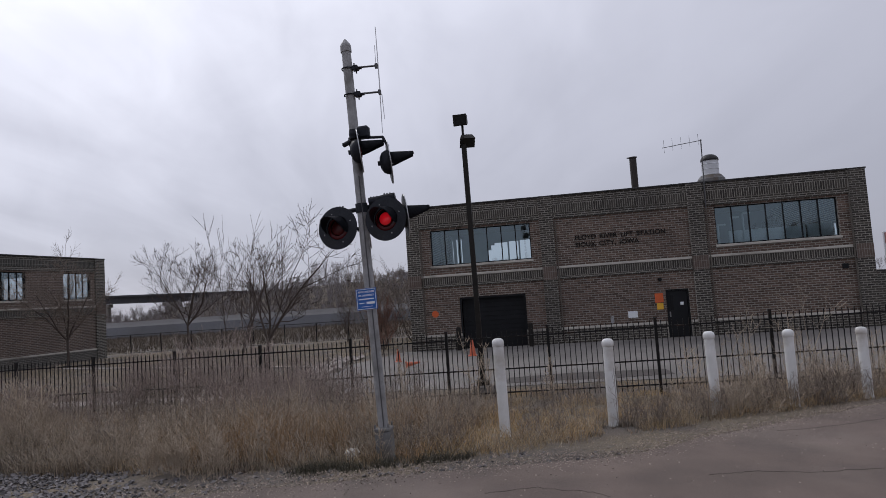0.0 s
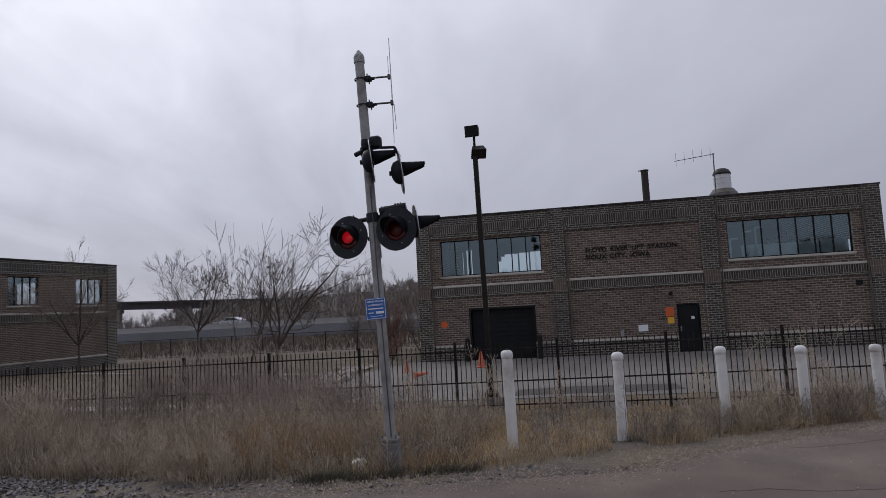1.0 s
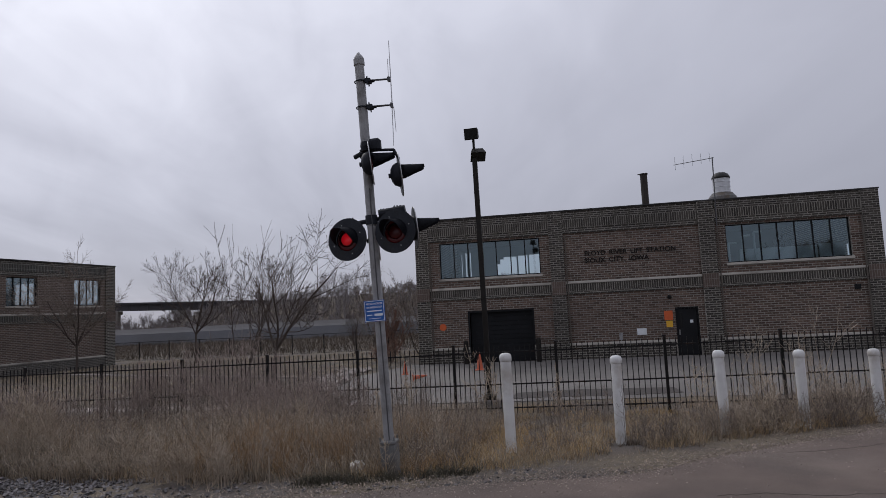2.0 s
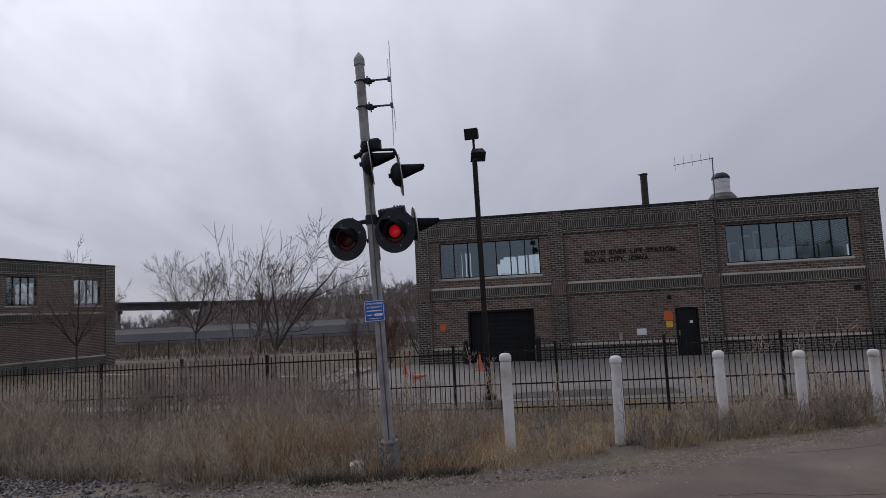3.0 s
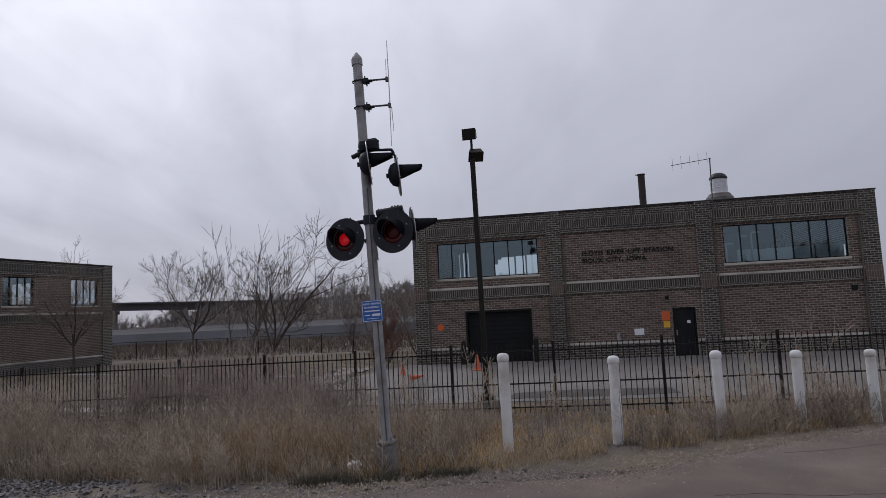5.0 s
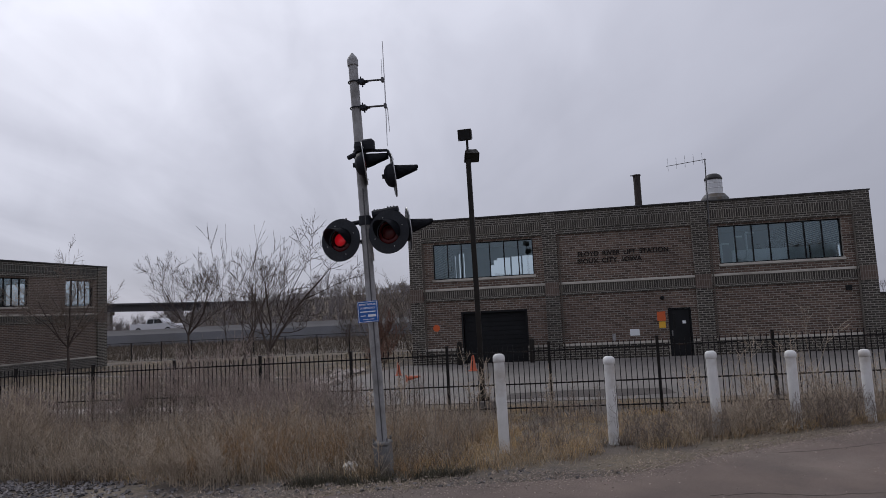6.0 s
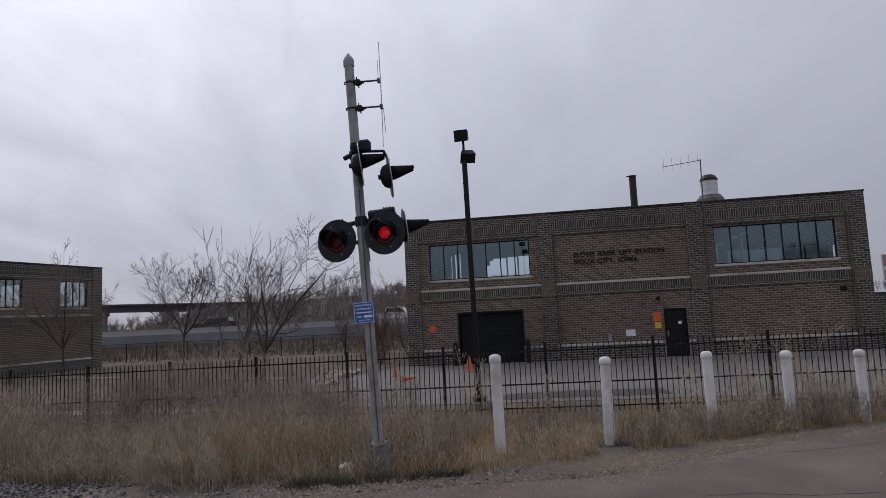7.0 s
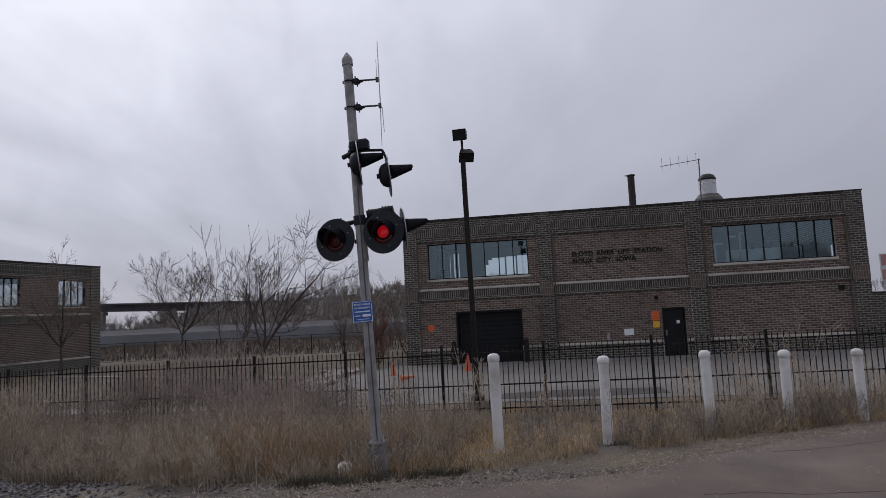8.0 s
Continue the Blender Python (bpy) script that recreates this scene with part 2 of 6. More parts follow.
M["dirt_gravel"] = mat("brown_road_gravel", (0.29, 0.24, 0.205), 0.95, var=0.2, scale=12, random_tint=0.45)
M["straw"] = mat("dry_straw_grass", (0.35, 0.275, 0.185), 0.85, var=0.25, scale=1.6, random_tint=0.45, bump=0, dirt=(0.50, 0.34, 0.16), dirt_amount=0.5)
M["tall"] = mat("dry_brown_grass", (0.285, 0.23, 0.17), 0.85, var=0.36, scale=1.3, random_tint=0.7, bump=0, dirt=(0.30, 0.19, 0.095), dirt_amount=0.35)
M["tall_orange"] = mat("orange_brown_grass", (0.325, 0.215, 0.118), 0.85, var=0.3, scale=1.3, random_tint=0.45, bump=0)
# low dead blades, their colour darkened for the shade at the grass base
M["thatch"] = mat("shade_toned_thatch", (0.118, 0.09, 0.064), 0.9, var=0.3, scale=1.3, random_tint=0.5, bump=0)
M["litter"] = mat("dry_stem_litter", (0.30, 0.24, 0.185), 0.9, random_tint=0.4, bump=0)
M["seed"] = mat("pale_grass_seed_heads", (0.44, 0.38, 0.31), 0.9, var=0.25, scale=1.1, random_tint=0.4, bump=0)
M["bank"] = mat("dark_dead_brush", (0.105, 0.081, 0.06), 0.9, var=0.3, scale=0.4, random_tint=0.5, bump=0)
M["stalk"] = mat("grey_brown_weed_stalk", (0.185, 0.15, 0.125), 0.9, var=0.25, random_tint=0.35, bump=0)
M["lawn"] = mat("dormant_lawn_grass", (0.38, 0.31, 0.215), 0.9, var=0.25, scale=0.7, random_tint=0.4, bump=0)
M["bark"] = mat("grey_brown_bark", (0.085, 0.068, 0.058), 0.95, var=0.3, scale=14, fine=90, bump=0.6)
M["twig"] = mat("dark_twig_bark", (0.075, 0.056, 0.048), 0.95, var=0.25, random_tint=0.3, bump=0)
M["pod"] = mat("dark_dry_seed_pods", (0.05, 0.035, 0.028), 0.9)
M["shrub"] = mat("reddish_brown_shrub_twigs", (0.16, 0.085, 0.06), 0.95, random_tint=0.4, bump=0)
M["stalk_pink"] = mat("pinkish_grey_twigs", (0.30, 0.24, 0.21), 0.9, random_tint=0.3, bump=0)
M["hill"] = mat("pale_hillside_brush", (0.155, 0.132, 0.12), 0.9, var=0.25, scale=0.2, random_tint=0.4, bump=0)
M["far_twig"] = mat("far_grey_brown_twigs", (0.2, 0.18, 0.178), 0.95, random_tint=0.3, bump=0)
M["highway_wall"] = mat("blue_grey_concrete_wall", (0.20, 0.205, 0.22), 0.85, var=0.12, scale=0.3, fine=6, dirt=(0.15, 0.15, 0.155), dirt_amount=0.3)
M["barrier"] = mat("pale_concrete_barrier", (0.27, 0.265, 0.26), 0.85, var=0.12, scale=0.5)
M["bridge"] = mat("dark_weathering_steel_girder", (0.062, 0.060, 0.066), 0.7, var=0.15, scale=0.2)
M["bridge_concrete"] = mat("bridge_pier_concrete", (0.24, 0.22, 0.20), 0.9, var=0.15, scale=0.4)
M["cone"] = mat("faded_orange_plastic", (0.56, 0.13, 0.065), 0.5, var=0.12)
M["orange_sign"] = mat("orange_paper_sign", (0.62, 0.12, 0.035), 0.6, var=0.1, bump=0)
M["yellow_sign"] = mat("yellow_warning_sign", (0.75, 0.42, 0.04), 0.6, var=0.1, bump=0)
M["white_paint"] = mat("white_enamel", (0.62, 0.63, 0.65), 0.5, var=0.08, bump=0)
M["car_white"] = mat("white_car_paint", (0.62, 0.63, 0.66), 0.25, var=0.04, bump=0, coat=0.6)
M["car_silver"] = mat("silver_car_paint", (0.42, 0.44, 0.47), 0.25, metal=0.5, var=0.04, bump=0, coat=0.6)
M["car_dark"] = mat("black_car_paint", (0.018, 0.019, 0.022), 0.2, var=0.04, bump=0, coat=0.8)
M["car_glass"] = mat("dark_car_glass", (0.012, 0.014, 0.016), 0.06, var=0.05, bump=0)
M["tyre"] = mat("black_tyre_rubber", (0.014, 0.014, 0.014), 0.85)
M["rim"] = mat("grey_wheel_rim", (0.35, 0.35, 0.36), 0.35, metal=0.8)
M["tail_red"] = mat("red_tail_lamp", (0.3, 0.01, 0.012), 0.2, bump=0)
M["head_clear"] = mat("clear_head_lamp", (0.6, 0.62, 0.63), 0.1, bump=0)
M["rusty"] = mat("dark_rusty_stack", (0.035, 0.028, 0.025), 0.75, var=0.35, scale=5)
M["plastic_bag"] = mat("pale_plastic_litter", (0.55, 0.53, 0.50), 0.4, var=0.1)


def ground_mat():
    """Bare soil, dead grass thatch and gravel blending over the land."""
    ma = bpy.data.materials.new("dry_ground")
    ma.use_nodes = True
    nt = ma.node_tree
    N, L = nt.nodes.new, nt.links.new
    b = nt.nodes["Principled BSDF"]
    tc = N("ShaderNodeTexCoord")

    def nz(s, d=8):
        n = N("ShaderNodeTexNoise")
        n.inputs["Scale"].default_value, n.inputs["Detail"].default_value = s, d
        L(tc.outputs["Object"], n.inputs["Vector"])
        return n.outputs["Fac"]

    def mixc(f, a, c):
        x = N("ShaderNodeMix")
        x.data_type = "RGBA"
        L(f, x.inputs["Factor"])
        for k, v in (("A", a), ("B", c)):
            if isinstance(v, tuple):
                x.inputs[k].default_value = (*v, 1)
            else:
                L(v, x.inputs[k])
        return x.outputs["Result"]

    def band(v, lo, hi):
        r = N("ShaderNodeMapRange")
        r.inputs["From Min"].default_value, r.inputs["From Max"].default_value = lo, hi
        L(v, r.inputs["Value"])
        return r.outputs[0]

    soil = mixc(band(nz(2.5), 0.35, 0.65), (0.098, 0.078, 0.064), (0.066, 0.054, 0.046))
    thatch = mixc(band(nz(9), 0.35, 0.65), (0.155, 0.12, 0.075), (0.095, 0.075, 0.05))
    col = mixc(band(nz(0.5), 0.44, 0.56), soil, thatch)
    grit = mixc(band(nz(70, 3), 0.56, 0.66), col, (0.20, 0.18, 0.165))
    L(grit, b.inputs["Base Color"])
    b.inputs["Roughness"].default_value = 0.95
    bp = N("ShaderNodeBump")
    bp.inputs["Strength"].default_value, bp.inputs["Distance"].default_value = 0.6, 0.03
    L(nz(25), bp.inputs["Height"])
    L(bp.outputs[0], b.inputs["Normal"])
    return ma


M["ground"] = ground_mat()

# ------------------------------------------------------------------ mesh helpers


def part(name, bm, material, parent=None, label="", smooth=False):
    me = bpy.data.meshes.new(name)
    bm.to_mesh(me)
    bm.free()
    me.materials.append(material)
    if smooth:
        for p in me.polygons:
            p.use_smooth = True
    ob = new(name, me)
    if parent is not None:
        ob.parent = parent
    if label:
        tagged(ob, label)
    return ob


def from_arrays(name, verts, faces, material, parent=None, label=""):
    me = bpy.data.meshes.new(name)
    me.from_pydata(verts, [], faces)
    me.materials.append(material)
    ob = new(name, me)
    if parent is not None:
        ob.parent = parent
    if label:
        tagged(ob, label)
    return ob


def thing(name, m, label, category, group="", kind=""):
    ob = new(name)
    ob.empty_display_size = 0.1
    ob.matrix_world = m
    return tagged(ob, label, category, group, kind)


def box(bm, lo, hi, m=None, bevel=0.0):
    vs = [bm.verts.new((x, y, z)) for x in (lo[0], hi[0]) for y in (lo[1], hi[1]) for z in (lo[2], hi[2])]
    fs = [bm.faces.new([vs[i] for i in q]) for q in ((0, 1, 3, 2), (4, 6, 7, 5), (0, 4, 5, 1), (2, 3, 7, 6), (0, 2, 6, 4), (1, 5, 7, 3))]
    if bevel:
        es = list({e for f in fs for e in f.edges})
        out = bmesh.ops.bevel(bm, geom=es, offset=bevel, segments=1, affect="EDGES")
        vs = list({v for f in out["faces"] for v in f.verts} | {v for v in vs if v.is_valid})
    if m is not None:
        bmesh.ops.transform(bm, matrix=m, verts=vs)
    return bm


def tube(bm, p0, p1, r0, r1=None, n=10, caps=True):
    """A straight tapered round bar."""
    p0, p1 = Vector(p0), Vector(p1)
    r1 = r0 if r1 is None else r1
    ax = (p1 - p0).normalized()
    a = ax.orthogonal().normalized()
    b = ax.cross(a)
    rings = [[bm.verts.new(p + (a * math.cos(k * math.tau / n) + b * math.sin(k * math.tau / n)) * r) for k in range(n)] for p, r in ((p0, r0), (p1, r1))]
    for k in range(n):
        bm.faces.new((rings[0][k], rings[0][(k + 1) % n], rings[1][(k + 1) % n], rings[1][k]))
    if caps:
        bm.faces.new(rings[0][::-1])
        bm.faces.new(rings[1])
    return bm


def lathe(bm, prof, n=24, m=None, close=True):
    """Turn (radius, height) points round z."""
    rings = []
    for r, z in prof:
        if r < 1e-5:
            rings.append([bm.verts.new((0, 0, z))])
        else:
            rings.append([bm.verts.new((r * math.cos(k * math.tau / n), r * math.sin(k * math.tau / n), z)) for k in range(n)])
    for a, b in zip(rings, rings[1:]):
        for k in range(n):
            q = [a[k % len(a)], a[(k + 1) % len(a)], b[(k + 1) % len(b)], b[k % len(b)]]
            q = list(dict.fromkeys(q))
            if len(q) > 2:
                bm.faces.new(q)
    if close:
        for rg, rev in ((rings[0], True), (rings[-1], False)):
            if len(rg) > 2:
                bm.faces.new(rg[::-1] if rev else rg)
    if m is not None:
        bmesh.ops.transform(bm, matrix=m, verts=[v for rg in rings for v in rg])
    return bm


def words(name, text, size, material, parent, m, stretch=1.0, depth=0.02, label="", align="LEFT", gap=1.0, single=False):
    """Raised lettering in the built-in font, upright in its own xz plane."""
    cu = bpy.data.curves.new(name, "FONT")
    cu.body, cu.size, cu.extrude, cu.align_x, cu.offset = text, size, depth / 2, align, size * 0.02
    cu.space_word, cu.space_character = gap, 1.04
    tmp = new("tmp_text", cu)
    dg = bpy.context.evaluated_depsgraph_get()
    me = bpy.data.meshes.new_from_object(tmp.evaluated_get(dg))
    bpy.data.objects.remove(tmp)
    me.transform(m @ pose(0, 0, 0, 90) @ Matrix.Diagonal((stretch, 1, 1, 1)))
    me.materials.clear()
    me.materials.append(material)
    if single:
        # each connected glyph becomes a piece of its own
        bm = bmesh.new()
        bm.from_mesh(me)
        bmesh.ops.remove_doubles(bm, verts=bm.verts, dist=0.0004)
        left = set(bm.verts)
        while left:
            stack, island = [left.pop()], set()
            while stack:
                v = stack.pop()
                island.add(v)
                for e in v.link_edges:
                    w = e.other_vert(v)
                    if w in left:
                        left.discard(w)
                        stack.append(w)
            piece, order = bmesh.new(), {}
            for v in island:
                order[v] = piece.verts.new(v.co)
            for f in {f for v in island for f in v.link_faces}:
                piece.faces.new([order[v] for v in f.verts])
            part(name, piece, material, parent)
        bm.free()
        return None
    ob = new(name, me)
    ob.parent = parent
    if label:
        tagged(ob, label)
    return ob


# ------------------------------------------------------------------ the land
EDGE_X = [-60, -5, 0, 2, 3.45, 5.8, 7.25, 9.9, 14, 60]
EDGE_Y = [-6, 4.6, 6.3, 6.95, 7.38, 8.2, 9.5, 11.5, 13.2, 14.2]


def road_edge(x):
    return float(np.interp(x, EDGE_X, EDGE_Y))


def land(x, y):
    """Height of the ground."""
    zn = float(np.interp(x, [3.5, 9.9, 16, 40], [0.5, 0.30, 0.2, 0.1]))
    ye = road_edge(x)
    if y <= ye:
        z = zn
    else:
        far = max(15.2, ye + 2.0)
        z = zn + (-0.1 - zn) * min(1.0, (y - ye) / (far - ye))
    z += float(np.interp(y, [17.5, 22, 47, 71, 95, 140], [0, 0.1, 0.1, 0.4, 1.2, 0.6]))
    hill = float(np.interp(x, [-86, -75, -30, 20, 55, 90, 300], [0, 1.0, 1.05, 1.2, 0.5, 0.1, 0.05])) * float(np.interp(y, [112, 146, 165, 190, 320, 600], [0, 6.2, 6.8, 8.6, 7.0, 0]))
    return z + hill


def build_ground():
    xs = np.unique(np.concatenate([np.linspace(-14, 22, 73), np.linspace(-110, -14, 40), np.linspace(22, 110, 30), [-2600, -1200, -600, -300, -180, 180, 300, 600, 1200, 2600]]))
    ys = np.unique(np.concatenate([np.linspace(-8, 24, 81), np.linspace(24, 120, 60), np.linspace(120, 340, 24), [-400, -100, -30, 480, 600, 900, 1500, 3500]]))
    verts = []
    for y in ys:
        for x in xs:
            z = land(x, y)
            if 5 < y < 60 and -40 < x < 30:
                bump = 0.05 if y > road_edge(x) + 0.4 and y < 16 else 0.012
                z += bump * (noise.noise(Vector((x * 0.9, y * 0.9, 0.3))) + 0.5 * noise.noise(Vector((x * 2.3, y * 2.3, 1.3))))
            verts.append((x, y, z - (0.05 if y < road_edge(x) + 0.1 else 0.0)))
    n = len(xs)
    faces = [(j * n + i, j * n + i + 1, (j + 1) * n + i + 1, (j + 1) * n + i) for j in range(len(ys) - 1) for i in range(n - 1)]
    ob = from_arrays("ground", verts, faces, M["ground"])
    for p in ob.data.polygons:
        p.use_smooth = True
    tagged(ob, "dry brown soil and dead grass sloping from the road", "ground", kind="structure")


def slab(name, outline, z_of, thick, material, label, category, step=0.6):
    """A thin paved sheet over a polygon, following the land."""
    bm = bmesh.new()
    vs = [bm.verts.new((x, y, 0)) for x, y in outline]
    f = bm.faces.new(vs)
    xs, ys = [p[0] for p in outline], [p[1] for p in outline]
    for axis, lo, hi in ((0, min(xs), max(xs)), (1, min(ys), max(ys))):
        k = lo + step
        while k < hi:
            co, no = [0, 0, 0], [0, 0, 0]
            co[axis], no[axis] = k, 1
            bmesh.ops.bisect_plane(bm, geom=bm.verts[:] + bm.edges[:] + bm.faces[:], plane_co=co, plane_no=no)
            k += step
    for v in bm.verts:
        v.co.z = z_of(v.co.x, v.co.y)
    bmesh.ops.recalc_face_normals(bm, faces=bm.faces)
    if bm.faces[:] and sum(f.normal.z for f in bm.faces) < 0:
        bmesh.ops.reverse_faces(bm, faces=bm.faces)
    out = bmesh.ops.extrude_face_region(bm, geom=bm.faces[:])
    for e in out["geom"]:
        if isinstance(e, bmesh.types.BMVert):
            e.co.z += thick
    ob = part(name, bm, material)
    tagged(ob, label, category, kind="structure")
    return ob


build_ground()
far_edge = []
for k in range(91):
    x = -12 + k * 0.4
    far_edge.append((x, road_edge(x) + 0.10 * noise.noise(Vector((x * 1.7, 0, 0))) + 0.05 * noise.noise(Vector((x * 6, 3, 0)))))
slab("road", far_edge[::-1] + [(-12, -12), (24, -12)], lambda x, y: land(x, min(y, road_edge(x))) - 0.045, 0.06, M["asphalt"],
     "worn grey-brown asphalt road with cracked gravelly edge", "road", step=2.0)

# concrete apron in front of the station
slab("pavement", [(-3.4, 24.5), (-2.0, 30.86), (30, 30.86), (30, 18.6), (-1.0, 18.2), (-3.2, 21.5)], lambda x, y: land(x, y) - 0.03, 0.05, M["concrete"],
     "weathered pale concrete yard in front of the station", "pavement", step=3.0)
slab("walkway", [(-16, 18.35), (-3.0, 18.0), (-3.0, 18.75), (-16, 19.2)], lambda x, y: land(x, y) - 0.03, 0.05, M["walk"],
     "pale concrete walk along the inside of the iron fence", "pavement", step=2.0)
slab("kerb", [(-21, 31.75), (-3.45, 25.0), (-3.45, 25.25), (-21, 32.05)], lambda x, y: land(x, y) - 0.05, 0.13, M["walk"],
     "pale concrete kerb across the lawn", "kerb", step=2.0)
slab("asphalt_patch", [(3.6, 18.65), (4.8, 18.8), (6.5, 18.75), (8.2, 19.0), (8.1, 20.0), (5.5, 20.1), (3.7, 19.7)], lambda x, y: land(x, y) + 0.024, 0.006, M["patch"],
     "dark asphalt repair patch in the concrete yard", "pavement", step=3.0)

# ------------------------------------------------------------------ brick buildings


def wall_with_holes(name, material, parent, x0, x1, z0, z1, y0, y1, holes, label=""):
    """A thick wall between x0 and x1, cut by holes (xa, xb, za, zb), in butted panels."""
    cuts_x = sorted({x0, x1, *[h[0] for h in holes], *[h[1] for h in holes]})
    cuts_z = sorted({z0, z1, *[h[2] for h in holes], *[h[3] for h in holes]})
    for xa, xb in zip(cuts_x, cuts_x[1:]):
        run = None
        for za, zb in zip(cuts_z, cuts_z[1:]):
            mx, mz = (xa + xb) / 2, (za + zb) / 2
            solid = not any(h[0] < mx < h[1] and h[2] < mz < h[3] for h in holes)
            if solid:
                run = (run[0], zb) if run else (za, zb)
            if run and (not solid or zb == cuts_z[-1]):
                bm = bmesh.new()
                box(bm, (xa, y0, run[0]), (xb, y1, run[1]))
                part(name, bm, material, parent, label)
                run = None


def brick_mesh(w, h, depth=0.007):
    """One brick face standing proud of the mortar, its corner at the origin."""
    v = [(0, 0, 0), (w, 0, 0), (w, 0, h), (0, 0, h), (0.004, -depth, 0.004), (w - 0.004, -depth, 0.004), (w - 0.004, -depth, h - 0.004), (0.004, -depth, h - 0.004)]
    return v, [(4, 5, 6, 7), (0, 1, 5, 4), (1, 2, 6, 5), (2, 3, 7, 6), (3, 0, 4, 7)]


def lay_bricks(root, material, label, fields, holes=(), upright=False, singles=None, joint=0.025):
    """Courses of bricks over fields (x0, x1, z0, z1, y); those inside singles are pieces of their own."""
    verts, faces = [], []
    bw, bh = (0.10, 0.38) if upright else (0.30, 0.10)
    whole = bpy.data.meshes.new("brick")
    unit = brick_mesh(bw - joint, bh - joint)
    whole.from_pydata(unit[0], [], unit[1])
    whole.materials.append(material)
    for x0, x1, z0, z1, y in fields:
        rows = 1 if upright else max(1, round((z1 - z0) / bh))
        rh = (z1 - z0) / rows
        for r in range(rows):
            za, zb = z0 + r * rh + joint / 2, z0 + (r + 1) * rh - joint / 2
            x = math.floor(x0 / bw) * bw - (0 if upright or r % 2 else bw / 2)
            while x < x1:
                runs = [(max(x + joint / 2, x0), min(x + bw - joint / 2, x1))]
                for ha, hb, hc, hd in holes:
                    if hc < (za + zb) / 2 < hd:
                        runs = [p for a, b in runs for p in ((a, min(b, ha)), (max(a, hb), b))]
                for a, b in runs:
                    if b - a < 0.03:
                        continue
                    if singles and abs(b - a - bw + joint) < 1e-4 and singles[0] < a and b < singles[1] and singles[2] < za and zb < singles[3]:
                        ob = new("brick", whole)
                        ob.parent = root
                        ob.matrix_basis = Matrix.Translation((a, y, za)) @ Matrix.Diagonal((1, 1, (zb - za) / (bh - joint), 1))
                        continue
                    i = len(verts)
                    vs, fs = brick_mesh(b - a, zb - za)
                    verts += [(a + p[0], y + p[1], za + p[2]) for p in vs]
                    faces += [tuple(i + k for k in f) for f in fs]
                x += bw
    tagged(from_arrays("brickwork", verts, faces, material, root), label, kind="stuff")


def window_unit(parent, x0, x1, z0, z1, y, panes, label, glazing="glass"):
    frame_bm = bmesh.new()
    mull = []
    t = 0.045
    box(frame_bm, (x0, y, z0), (x1, y + 0.09, z0 + t))
    box(frame_bm, (x0, y, z1 - t), (x1, y + 0.09, z1))
    w = (x1 - x0 - t) / panes
    for k in range(panes + 1):
        xa = x0 + k * w
        if k in (0, panes):
            box(frame_bm, (xa, y, z0 + t), (xa + t, y + 0.09, z1 - t))
        else:
            mull.append(xa)
    bmesh.ops.remove_doubles(frame_bm, verts=frame_bm.verts, dist=0.0005)
    fr = part("window", frame_bm, M["black_frame"], parent, label)
    for xa in mull:
        bm = bmesh.new()
        box(bm, (xa, y + 0.002, z0 + t), (xa + t, y + 0.088, z1 - t))
        part("mullion", bm, M["black_frame"], fr)
    for k in range(panes):
        bm = bmesh.new()
        xa = x0 + k * w + t
        tilt = 0.004 * math.sin(k * 2.3 + x0)
        vs = [bm.verts.new(c) for c in ((xa, y + 0.04 + tilt, z0 + t), (xa + w - t, y + 0.04 - tilt, z0 + t), (xa + w - t, y + 0.046 - tilt, z1 - t), (xa, y + 0.046 + tilt, z1 - t))]
        bm.faces.new(vs)
        pane = part("pane", bm, M[glazing], fr, "grey-blue window glass")
        pane.visible_shadow = False
    return fr


